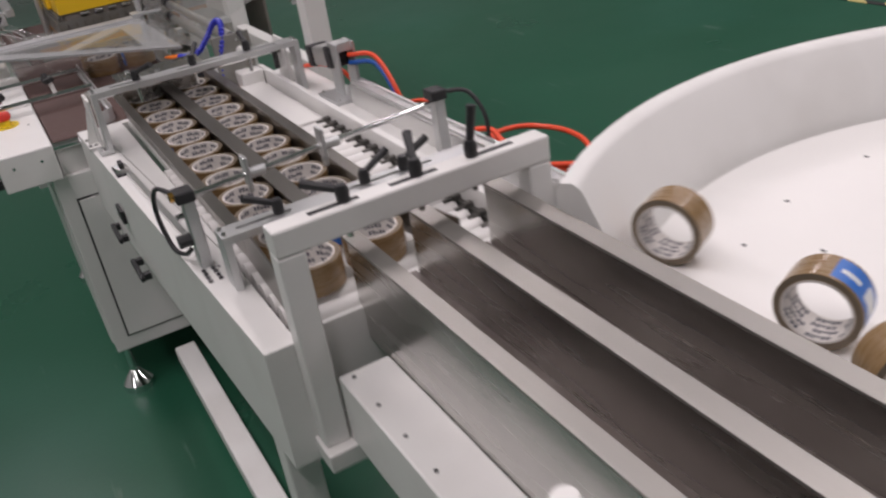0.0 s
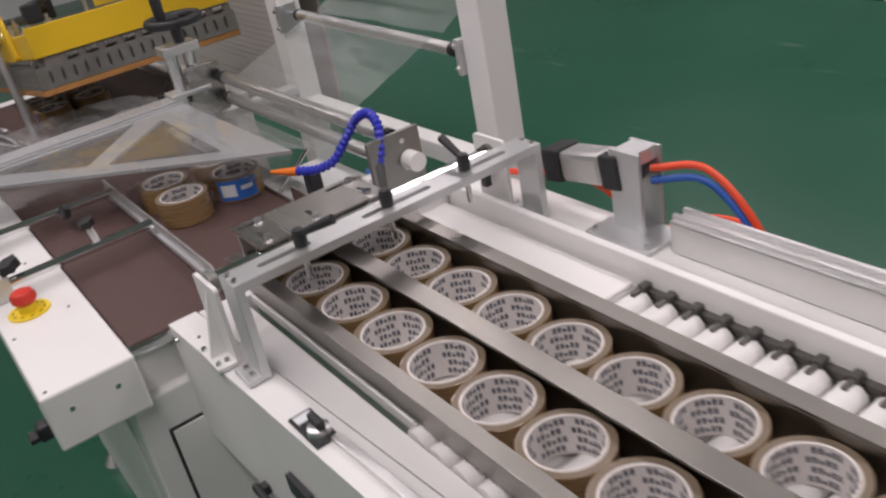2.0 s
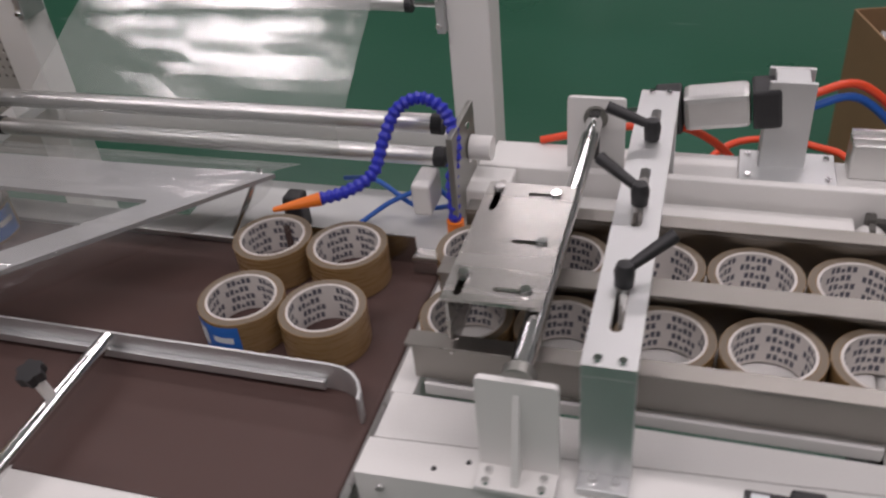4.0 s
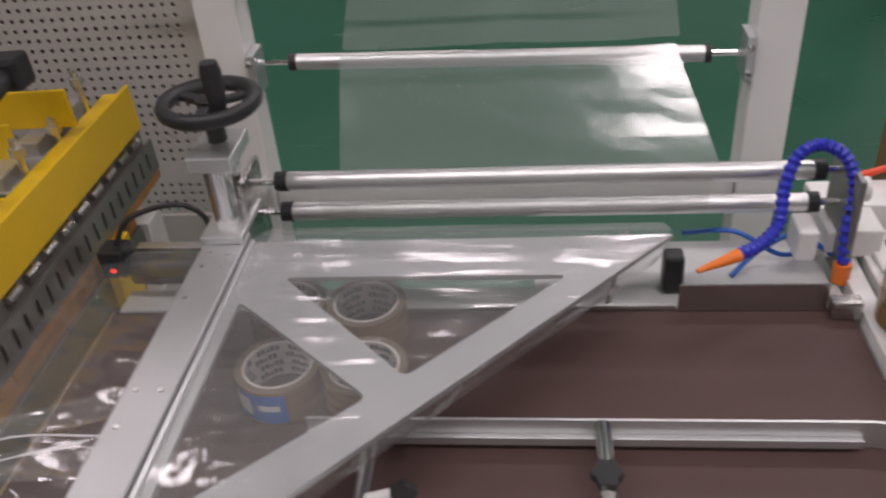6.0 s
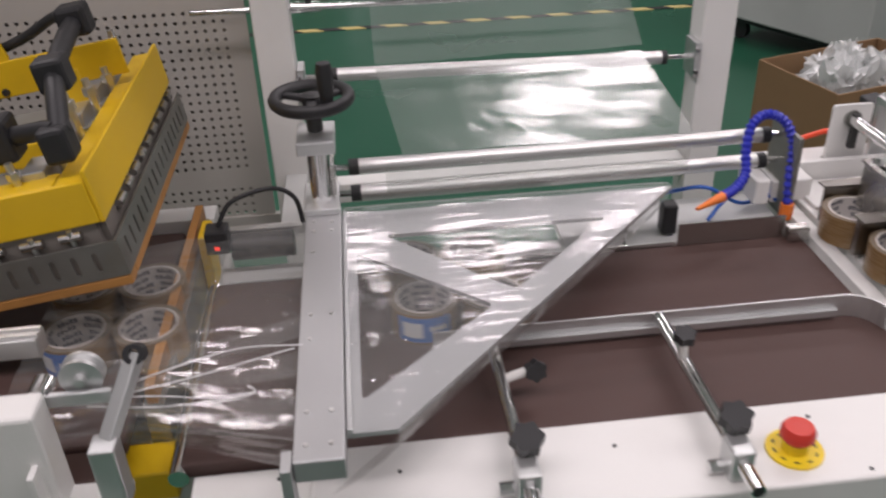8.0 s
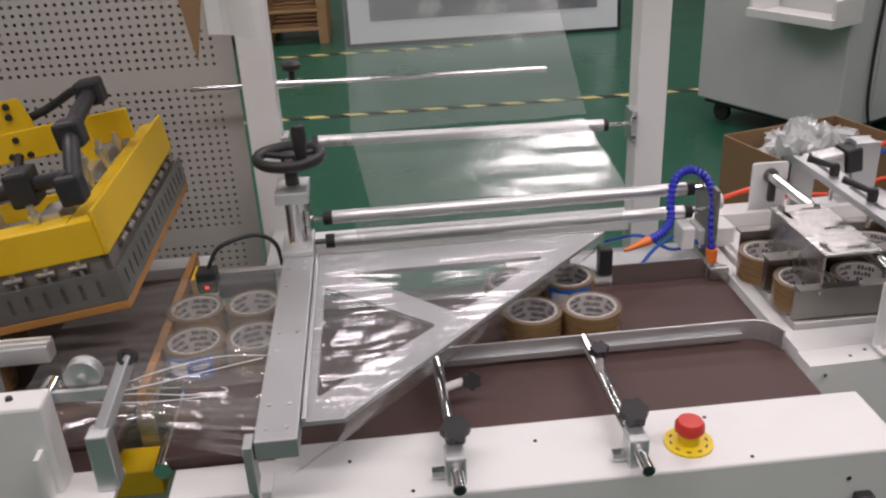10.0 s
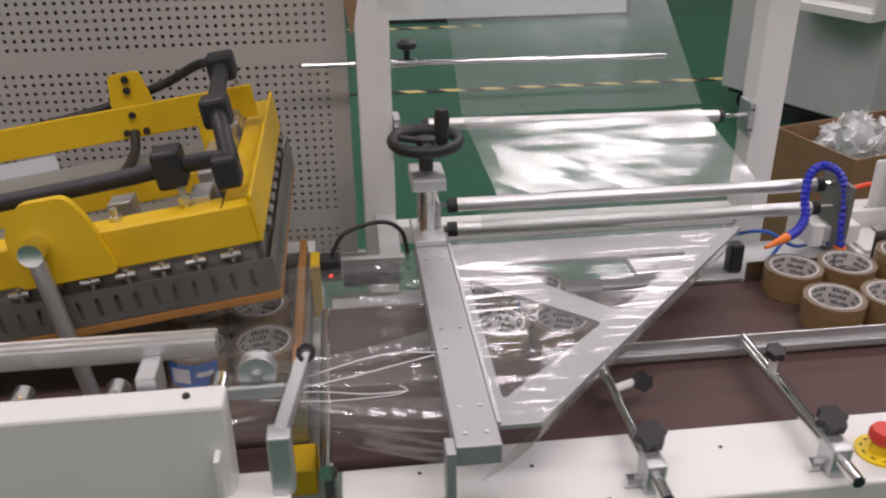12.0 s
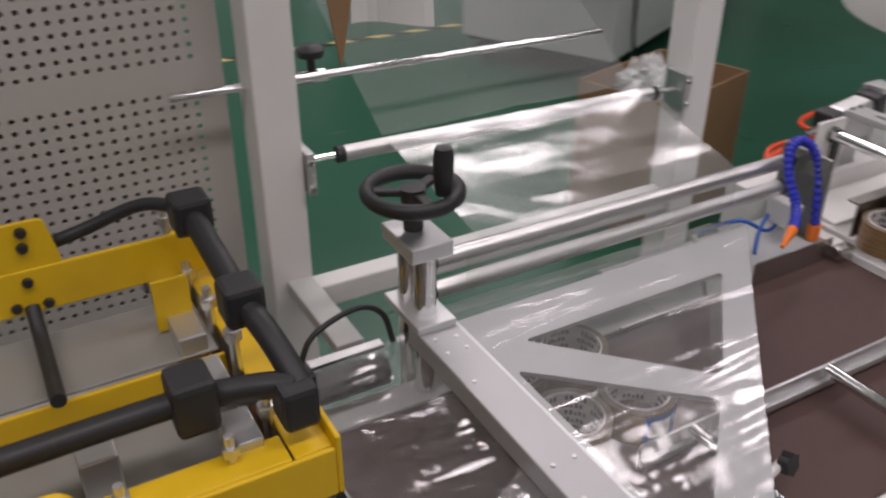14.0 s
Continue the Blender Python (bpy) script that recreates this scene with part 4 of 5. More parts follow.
def roller_pair():
    t = thing("film_rollers", "two polished film rollers between side brackets", "rollers")
    for y, z, x1 in ((0.424, 0.878, -0.047), (0.424, 0.831, -0.048)):
        r = smooth(part("film_roller", rodm((-0.722, y, z), (x1 - 0.008, y, z), 0.0125, 24), ALU, t, "satin steel roller"), 40)
        part("end_cap", rodm((-0.738, y, z), (-0.7215, y, z), 0.0135, 18), BLACK, r)
        part("end_cap", rodm((x1 - 0.0085, y, z), (x1 + 0.006, y, z), 0.0135, 18), BLACK, r)
        part("axle", rodm((-0.76, y, z), (-0.01, y, z), 0.005, 10), CHROME, r)
    # bracket takes a dark grey colour for the shade it stands in
    part("side_bracket", boxm(-0.020, -0.012, 0.36, 0.46, 0.745, 0.895, bev=0.002), GUARD, t, "steel side bracket, dark grey for the shade on it")
    part("bracket_foot", boxm(-0.03, 0.04, 0.40, 0.46, 0.76, 0.80, bev=0.003), WHITE, t)
    smooth(part("white_boss", rodm((-0.010, 0.43, 0.845), (0.018, 0.43, 0.845), 0.016, 18), PLATE, t), 40)
    part("solenoid", boxm(-0.24, -0.215, 0.338, 0.365, 0.752, 0.805, bev=0.004), BLACK, t)
    part("white_valve", boxm(-0.075, -0.05, 0.37, 0.42, 0.775, 0.82, bev=0.004, m=None), PLATE, t)
    part("shelf", boxm(-0.40, -0.0305, 0.312, 0.46, 0.735, 0.749, bev=0.001), GREYP, t)
    part("upright", rodm((-0.31, 0.315, 0.75), (-0.285, 0.38, 0.82), 0.004, 10), CHROME, t)
    return t


def back_fence():
    t = thing("belt_fence", "low bent steel fence along the back of the belt", "fence plate")
    bm = boxm(-0.226, -0.05, 0.304, 0.307, 0.751, 0.79, bev=0.0005)
    part("fence_plate", bm, STEEL, t)
    part("fence_end", boxm(-0.05, -0.016, 0.285, 0.3055, 0.751, 0.775, bev=0.002, m=None), STEEL, t)
    part("side_strip", boxm(-0.48, -0.228, 0.307, 0.312, 0.751, 0.757, bev=0.0005), ALU, t)
    return t


def blow_hose():
    t = thing("blow_hose", "blue segmented coolant hose with an orange nozzle", "air nozzle")
    pts = [(-0.018, 0.365, 0.775), (-0.02, 0.372, 0.83), (-0.016, 0.385, 0.875), (-0.03, 0.398, 0.91), (-0.06, 0.402, 0.924), (-0.088, 0.392, 0.912), (-0.102, 0.372, 0.88), (-0.11, 0.345, 0.85), (-0.135, 0.32, 0.838), (-0.165, 0.3, 0.836)]
    h = part("hose", add_tube(bmesh.new(), pts, 0.0075, 10, 0.18), BLUE, t)
    smooth(h, 30)
    part("nozzle", rodm((-0.163, 0.301, 0.836), (-0.214, 0.274, 0.833), 0.0085, 12, 0.003), ORANGE, t)
    part("hose_base", rodm((-0.018, 0.365, 0.75), (-0.018, 0.365, 0.777), 0.011, 12), ORANGE, t)
    smooth(part("air_tube", add_tube(bmesh.new(), [(-0.02, 0.40, 0.765), (-0.06, 0.42, 0.785), (-0.11, 0.40, 0.775), (-0.15, 0.37, 0.755)], 0.0035), HOSEB, t), 60)
    smooth(part("air_tube", add_tube(bmesh.new(), [(-0.02, 0.43, 0.76), (-0.08, 0.41, 0.76), (-0.14, 0.42, 0.79), (-0.20, 0.45, 0.77)], 0.0035), HOSEB, t), 60)
    return t


def film_stand():
    t = thing("film_stand", "tall grey posts with idler roller for the film web", "film stand")
    for x0, x1 in ((-0.881, -0.818), (-0.092, -0.03)):
        part("post", boxm(x0, x1, 0.63, 0.69, 0.0, 2.3, bev=0.003), WHITE, t)
    part("top_beam", boxm(-0.817, -0.093, 0.635, 0.685, 2.24, 2.295, bev=0.003), WHITE, t)
    r = smooth(part("idler_roller", rodm((-0.748, 0.651, 0.952), (-0.156, 0.651, 0.942), 0.0122, 22), ALU, t, "satin aluminium idler roller"), 40)
    part("end_cap", rodm((-0.759, 0.651, 0.9522), (-0.7475, 0.651, 0.952), 0.013, 16), BLACK, r)
    part("end_cap", rodm((-0.1565, 0.651, 0.942), (-0.147, 0.651, 0.9418), 0.013, 16), BLACK, r)
    part("axle", rodm((-0.82, 0.651, 0.953), (-0.095, 0.651, 0.941), 0.004, 10), CHROME, r)
    for x in (-0.812, -0.10):
        part("axle_plate", boxm(x - 0.004, x + 0.008, 0.62, 0.672, 0.91, 0.975, bev=0.001), ALUD, t)
        screws(t, [(x, 0.619, 0.922), (x, 0.619, 0.963)], 0.005, CHROME, (0, -1, 0))
    g = smooth(part("guide_rod", rodm((-0.985, 0.66, 1.075), (-0.275, 0.66, 1.067), 0.0055, 12), CHROME, t), 40)
    smooth(part("rod_sleeve", rodm((-0.831, 0.66, 1.073), (-0.765, 0.66, 1.0725), 0.0095, 14), CHROME, t), 40)
    smooth(part("rod_knob", lathe([(0, 0), (0.006, 0), (0.006, 0.02), (0.018, 0.024), (0.02, 0.034), (0.012, 0.04), (0, 0.041)], 18, pose(-0.785, 0.66, 1.078)), BLACK, t), 40)
    part("cross_beam", boxm(-0.817, -0.093, 0.64, 0.68, 0.70, 0.74, bev=0.003), WHITE, t)
    part("link_plate", boxm(-0.86, -0.82, 0.44, 0.629, 0.755, 0.775, bev=0.002), GREYP, t)
    return t


folding_conveyor()
belt_guide()
folding_triangle()
roller_pair()
back_fence()
blow_hose()
film_stand()


# ---------- film ----------
def wob(u, v, s):
    return (noise.noise(Vector((u * 3.1, v * 4.3, s))) * 0.6 + noise.noise(Vector((u * 9, v * 7, s + 3))) * 0.25)


def film_web():
    t = thing("film_web", "clear shrink film running over rollers and folding plate", "plastic film")
    # from the supply behind, up to the idler
    part("supply_sheet", sheet_bm(lambda u, v: (-0.68 + 0.49 * u, 1.26 - 0.60 * v, 1.34 - 0.376 * v + 0.006 * wob(u, v, 1)), 16, 16), FILM, t)
    part("drop_sheet", sheet_bm(lambda u, v: (-0.68 + 0.48 * u + 0.03 * v, 0.641 - 0.218 * v, 0.963 - 0.07 * v + 0.004 * wob(u, v, 2)), 16, 10), FILM, t)
    part("between_sheet", sheet_bm(lambda u, v: (-0.68 + 0.5 * u, 0.408 - 0.0 * v, 0.88 - 0.048 * v), 8, 4), FILM, t)
    # over the folding plate
    def top(u, v):
        y = 0.40 - 0.558 * v
        x1 = -0.235 if y > 0.33 else -0.235 + (y - 0.33) * 0.949
        z = 0.818 + (0.849 - 0.818) * min(1, v / 0.12) + 0.0018 * (wob(u, v, 5) + 0.6)
        return (-0.752 + (x1 + 0.752) * u, y, z)
    part("folded_sheet", sheet_bm(top, 30, 30), FILMW, t)
    def edge(u, v):
        y = 0.33 - 0.485 * u
        x = -0.235 + (y - 0.33) * 0.949
        return (x - 0.08 * v * v, y - 0.02 * v, 0.848 - 0.07 * v + 0.004 * wob(u, v, 8))
    part("edge_sheet", sheet_bm(edge, 20, 8), FILMW, t)
    # the tube of film from the plate to the sealing jaw
    def tube_top(u, v):
        front = -0.15 + 0.085 * min(1.0, u * 1.6)
        z = 0.832 - 0.022 * u - 0.025 * u * (2 * v - 1) ** 4
        return (-0.762 - 0.40 * u, front + (0.36 - front) * v, z + 0.007 * wob(u * 0.7, v * 3.5, 11))
    part("film_tube_top", sheet_bm(tube_top, 30, 44), FILMT, t)
    def tube_front(u, v):
        front = -0.15 + 0.085 * min(1.0, u * 1.6)
        return (-0.762 - 0.36 * u, front + 0.02 * v + 0.008 * wob(u, v * 2, 14), 0.830 - 0.03 * u - (0.074 - 0.04 * u) * v)
    part("film_tube_front", sheet_bm(tube_front, 24, 10), FILMT, t)
    # loose folds gathered towards the rewinder
    for k, (y0, y1, z1) in enumerate(((-0.10, -0.085, 0.87), (-0.02, -0.075, 0.885), (0.06, -0.07, 0.895))):
        def fold(u, v):
            w = 0.035 * (1 - 0.75 * u)
            return (-0.80 - 0.26 * u, y0 + (y1 - y0) * u + w * (v - 0.5) * 2 * 0.7, 0.835 + (z1 - 0.835) * u * u + 0.006 * math.sin(v * 6.3 + k) + 0.004 * wob(u * 2, v * 3, 20 + k))
        part("film_fold", sheet_bm(fold, 20, 10), FILMT, t, "gathered fold of clear film")
    # thin cords of torn film pulled to the rewinder, their edge glints painted white
    for k, pts in enumerate((((-0.81, -0.02, 0.862), (-0.86, -0.045, 0.868), (-0.92, -0.07, 0.872), (-1.0, -0.085, 0.868)),
                             ((-0.80, -0.015, 0.862), (-0.87, -0.03, 0.876), (-0.94, -0.06, 0.88), (-1.01, -0.082, 0.872)),
                             ((-0.85, -0.085, 0.855), (-0.90, -0.095, 0.862), (-0.96, -0.088, 0.866), (-1.02, -0.084, 0.866)),
                             ((-0.86, -0.075, 0.857), (-0.852, -0.082, 0.855), (-0.87, -0.095, 0.858), (-0.95, -0.10, 0.86), (-1.03, -0.09, 0.862)))):
        smooth(part("film_glint_cord", add_tube(bmesh.new(), pts, 0.0008, 6), STRAND, t, "thin cord of torn film, white for its bright edge glints"), 60)
    return t


film_web()


# ---------- L sealing unit ----------
HX, HZ = -1.85, 0.62


def sealing_jaw():
    """The yellow L-shaped jaw; it swings up round its hinge at the far end."""
    t = thing("sealing_jaw", "yellow L-shaped heat sealing jaw with slotted guard", "sealing jaw", at=(HX, 0, HZ))
    def B(x0, x1, y0, y1, z0, z1, bev=0.002):
        return boxm(x0 - HX, x1 - HX, y0, y1, z0 - HZ, z1 - HZ, bev=bev)
    part("front_plate", B(-1.72, -0.991, 0.114, 0.12, 0.855, 0.912), YELLOW, t, "yellow painted steel plate")
    part("front_flange", B(-1.72, -1.03, 0.12, 0.158, 0.908, 0.912), YELLOW, t)
    part("side_plate", B(-0.991, -0.985, 0.114, 0.60, 0.855, 0.925), YELLOW, t, "yellow painted steel plate")
    part("side_flange", B(-1.028, -0.991, 0.12, 0.60, 0.908, 0.912), YELLOW, t)
    part("rear_plate", B(-1.72, -0.998, 0.455, 0.461, 0.928, 0.982), YELLOW, t, "yellow painted steel plate")
    tab = plate_bm(round_poly([(-1.228, 0.98), (-1.158, 0.98), (-1.168, 1.036), (-1.218, 1.036)], 0.008), [], 0, 0.006)
    bmesh.ops.transform(tab, matrix=Matrix.Translation((-HX, 0.4625, -HZ)) @ pose(0, 0, 0, 90, 0, 0), verts=tab.verts)
    part("rear_tab", tab, YELLOW, t)
    screws(t, [(x - HX, 0.455, z - HZ) for x, z in ((-1.192, 1.026), (-1.194, 1.008), (-1.198, 0.967), (-1.215, 0.939), (-1.183, 0.937))], 0.0065, DARK, (0, -1, 0))
    part("roof_plate", B(-1.72, -1.035, 0.332, 0.452, 0.897, 0.901), JAWGREY, t, "grey painted cover plate")
    part("deck_plate", B(-1.72, -1.04, 0.162, 0.324, 0.856, 0.86), JAWGREY, t, "grey painted deck plate")
    part("corner_bracket", B(-1.085, -1.045, 0.385, 0.39, 0.905, 0.968, 0.001), YELLOW, t, "small yellow bracket plate")
    part("inner_strip", B(-1.72, -1.03, 0.325, 0.331, 0.862, 0.896), YELLOW, t)
    part("paper_tag", B(-1.45, -1.34, 0.452, 0.4535, 0.89, 0.925, 0), LABELW, t, "white paper tag")
    # slotted guard below
    def guard(n, length):
        holes = [slot_loop(0.03 + i * (length - 0.06) / (n - 1), 0.025, 0.007, 0.028, 3) for i in range(n)]
        return plate_bm([(0, 0), (length, 0), (length, 0.05), (0, 0.05)], holes, 0, 0.003)
    g = guard(26, 0.72)
    bmesh.ops.transform(g, matrix=Matrix.Translation((-1.70 - HX, 0.103, 0.785 - HZ)) @ pose(0, 0, 0, 90, 0, 0), verts=g.verts)
    part("front_guard", g, GUARD, t, "grey steel guard with vent slots")
    g = guard(17, 0.5)
    bmesh.ops.transform(g, matrix=Matrix.Translation((-0.980 - HX, 0.10, 0.785 - HZ)) @ pose(0, 0, 0, 90, 0, 90), verts=g.verts)
    part("side_guard", g, GUARD, t, "grey steel guard with vent slots")
    # backing coloured dark in place of the shade behind the vent slots
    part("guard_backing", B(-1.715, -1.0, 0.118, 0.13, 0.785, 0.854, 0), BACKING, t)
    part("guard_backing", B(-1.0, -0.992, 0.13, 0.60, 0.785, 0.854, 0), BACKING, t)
    part("seal_strip", B(-1.715, -0.978, 0.100, 0.128, 0.770, 0.784), WOODB, t, "scorched brown sealing strip")
    part("seal_strip", B(-1.0, -0.978, 0.128, 0.60, 0.770, 0.784), WOODB, t, "scorched brown sealing strip")
    for i in range(14):
        x = -1.03 - 0.048 * i
        if i % 2 == 1:
            h = 0.93 + 0.012 * (i % 3)
            part("spring_bolt", rodm((x - HX, 0.145, 0.86 - HZ), (x - HX, 0.145, h - HZ), 0.0048, 10), ALU, t)
            part("lock_nut", rodm((x - HX, 0.145, h - 0.022 - HZ), (x - HX, 0.145, h - 0.012 - HZ), 0.0085, 6), ALU, t)
        part("spring_cup", rodm((x - 0.015 - HX, 0.111, 0.845 - HZ), (x + 0.012 - HX, 0.111, 0.845 - HZ), 0.006, 10), STEEL, t)
        part("cup_stem", rodm((x - HX, 0.109, 0.83 - HZ), (x - HX, 0.109, 0.855 - HZ), 0.0035, 8), ALU, t)
    for i in range(9):
        y = 0.18 + 0.046 * i
        if i % 2 == 0:
            h = 0.945 + 0.014 * (i % 3)
            part("spring_bolt", rodm((-1.032 - HX, y, 0.86 - HZ), (-1.032 - HX, y, h - HZ), 0.0052, 10), ALU, t)
            part("lock_nut", rodm((-1.032 - HX, y, h - 0.024 - HZ), (-1.032 - HX, y, h - 0.012 - HZ), 0.0095, 6), ALU, t)
        part("spring_cup", rodm((-0.987 - HX, y, 0.845 - HZ), (-0.987 - HX, y + 0.028, 0.845 - HZ), 0.006, 10), STEEL, t)
        if i % 2:
            continue
        part("air_block", B(-1.075, -1.045, y - 0.03, y + 0.022, 0.875, 0.922), ALUD, t)
    for i in range(2):
        part("clamp_block", B(-1.20 - 0.25 * i, -1.165 - 0.25 * i, 0.20, 0.235, 0.868, 0.915), ALUD, t)
    # black conduits
    def T(pts, r):
        return add_tube(bmesh.new(), [(x - HX, y, z - HZ) for x, y, z in pts], r, 10)
    smooth(part("conduit", T([(-1.75, 0.2, 0.945), (-1.3, 0.2, 0.948), (-1.17, 0.2, 0.95), (-1.09, 0.19, 0.957), (-1.03, 0.165, 0.965), (-1.01, 0.15, 0.966)], 0.0125), BLACK, t, "black cable conduit"), 60)
    smooth(part("conduit", T([(-1.024, 0.25, 1.008), (-1.026, 0.32, 1.02), (-1.027, 0.40, 1.03)], 0.013), BLACK, t, "black cable conduit"), 60)
    smooth(part("conduit", T([(-1.024, 0.25, 1.008), (-1.014, 0.20, 0.99), (-1.006, 0.15, 0.965)], 0.0125), BLACK, t, "black cable conduit"), 60)
    smooth(part("conduit", T([(-1.75, 0.48, 0.95), (-1.3, 0.48, 0.975), (-1.15, 0.475, 1.0), (-1.07, 0.45, 1.03), (-1.03, 0.41, 1.033)], 0.0075), BLACK, t), 60)
    part("conduit_joint", B(-1.048, -1.006, 0.385, 0.425, 1.01, 1.052, 0.006), BLACK, t)
    part("conduit_joint", B(-1.044, -1.004, 0.23, 0.27, 0.985, 1.028, 0.006), BLACK, t)
    part("conduit_joint", B(-1.115, -1.075, 0.168, 0.214, 0.93, 0.985, 0.006), BLACK, t)
    part("conduit_joint", B(-1.03, -0.995, 0.13, 0.17, 0.93, 0.975, 0.006), BLACK, t)
    smooth(part("conduit_drop", T([(-1.20, 0.448, 0.94), (-1.20, 0.41, 0.918), (-1.20, 0.35, 0.915), (-1.20, 0.30, 0.918)], 0.008), BLACK, t), 60)
    ear = plate_bm(round_poly([(-1.312, 0.856), (-1.178, 0.856), (-1.196, 0.94), (-1.214, 0.974), (-1.274, 0.974), (-1.303, 0.94)], 0.012), [], 0, 0.012)
    bmesh.ops.transform(ear, matrix=Matrix.Translation((-HX, 0.113, -HZ)) @ pose(0, 0, 0, 90, 0, 0), verts=ear.verts)
    part("lift_ear", ear, YELLOW, t, "yellow ear plate carrying the lift rod")
    smooth(part("ear_bolt", rodm((-1.268 - HX, 0.07, 0.915 - HZ), (-1.268 - HX, 0.113, 0.915 - HZ), 0.016, 18), CHROME, t), 40)
    smooth(part("lift_rod", rodm((-1.268 - HX, 0.082, 0.90 - HZ), (-1.268 - HX, 0.082, 0.66 - HZ), 0.0115, 14), ALUD, t, "bright lift rod"), 40)
    return t


JAW = sealing_jaw()


def sealing_base():
    t = thing("sealing_station", "grey and white sealing station with a brown belt", "packaging machine")
    part("station_belt", boxm(-1.75, -1.03, -0.02, 0.50, 0.72, 0.745, bev=0.006), BELT, t, "matt dark brown conveyor belt")
    part("station_belt_front", boxm(-1.75, -1.03, -0.078, -0.025, 0.72, 0.74, bev=0.004), BELT, t)
    part("seal_bed", boxm(-1.012, -0.985, 0.02, 0.50, 0.70, 0.765, bev=0.001), GUARD, t)
    part("bed_end", boxm(-0.984, -0.968, 0.37, 0.43, 0.70, 0.80, bev=0.002), YELLOW, t, "yellow end bracket")
    part("seal_bed_strip", boxm(-1.005, -0.992, 0.02, 0.50, 0.765, 0.793, bev=0.001), WOODB, t, "scorched amber sealing cloth")
    part("seal_bed", boxm(-1.75, -1.013, 0.07, 0.10, 0.70, 0.742, bev=0.001), DARK, t)
    part("yellow_guard", boxm(-1.09, -0.975, -0.04, 0.018, 0.66, 0.705, bev=0.003), YELLOW, t)
    part("lower_body", boxm(-2.2, -0.97, 0.03, 0.56, 0.08, 0.66, bev=0.004), WHITE, t)
    part("back_ledge", boxm(-1.9, -0.98, 0.51, 0.56, 0.66, 0.76, bev=0.002), WHITE, t)
    b = part("film_sensor", boxm(-0.965, -0.93, 0.33, 0.365, 0.79, 0.83, bev=0.003), BLACK, t)
    part("sensor_light", boxm(-0.951, -0.944, 0.3285, 0.33, 0.80, 0.805, bev=0), LEDR, b)
    smooth(part("sensor_motor", rodm((-0.928, 0.352, 0.79), (-0.832, 0.352, 0.79), 0.021, 24), BLACK, t, "black cylindrical drive"), 40)
    smooth(part("motor_ring", rodm((-0.9, 0.352, 0.79), (-0.893, 0.352, 0.79), 0.0218, 24), DARK, t), 40)
    part("sensor_rail_top", boxm(-0.935, -0.82, 0.376, 0.392, 0.80, 0.806, bev=0.001), ALU, t)
    smooth(part("sensor_cable", add_tube(bmesh.new(), [(-0.945, 0.35, 0.83), (-0.92, 0.36, 0.865), (-0.86, 0.37, 0.878), (-0.825, 0.37, 0.86), (-0.815, 0.36, 0.82)], 0.0038), BLACK, t), 60)
    # scrap film rewinder in front
    part("rewinder_cover", boxm(-1.9, -1.066, -0.139, -0.094, 0.30, 0.893, bev=0.005), WHITE, t, "white sheet metal cover")
    screws(t, [(-1.11, -0.116, 0.893), (-1.33, -0.116, 0.893)], 0.005, DARK)
    bm = boxm(-1.9, -1.082, -0.04, -0.012, 0.895, 0.92, bev=0.002)
    add_box(bm, -1.9, -1.082, -0.035, -0.03, 0.92, 0.924)
    add_box(bm, -1.9, -1.082, -0.022, -0.017, 0.92, 0.924)
    part("alu_profile", bm, ALU, t, "slotted aluminium profile")
    part("profile_post", boxm(-1.172, -1.148, -0.09, -0.041, 0.86, 0.905, bev=0.002), ALUD, t)
    for x in (-1.31, -1.2, -1.078):
        smooth(part("roller_small", rodm((x, -0.09, 0.875), (x, -0.06, 0.875), 0.014, 16), CHROME, t), 40)
    smooth(part("pulley", lathe([(0, -0.004), (0.006, -0.004), (0.006, 0), (0.023, 0), (0.023, 0.005), (0.017, 0.01), (0.023, 0.015), (0.023, 0.02), (0.007, 0.02), (0.006, 0.028), (0, 0.028)], 26, pose(-1.032, -0.06, 0.892, 90)), ALUD, t), 35)
    part("arm", boxm(-1.10, -1.0, -0.092, -0.084, 0.865, 0.882, bev=0.002), ALUD, t)
    part("clamp_body", boxm(-1.022, -0.994, -0.147, -0.116, 0.76, 0.846, bev=0.003), ALUD, t)
    arm = look((-1.008, -0.128, 0.835), (-0.972, -0.07, 0.912))
    part("clamp_arm", boxm(-0.009, 0.009, -0.007, 0.007, -0.105, 0.0, bev=0.002, m=arm), ALUD, t)
    smooth(part("clamp_ring", add_ring(bmesh.new(), 0.006, 0.0115, -0.009, 0.009, 18), BLACK, t), 40).matrix_basis = pose(-0.972, -0.07, 0.912, 60)
    part("clamp_foot", boxm(-1.082, -1.0, -0.16, -0.10, 0.752, 0.76, bev=0.001), WHITE, t)
    part("clamp_side", boxm(-1.083, -1.076, -0.16, -0.10, 0.76, 0.83, bev=0.001), WHITE, t)
    screws(t, [(-1.0755, -0.13, 0.775 + 0.012 * i) for i in range(4)], 0.004, DARK, (1, 0, 0))
    return t


sealing_base()


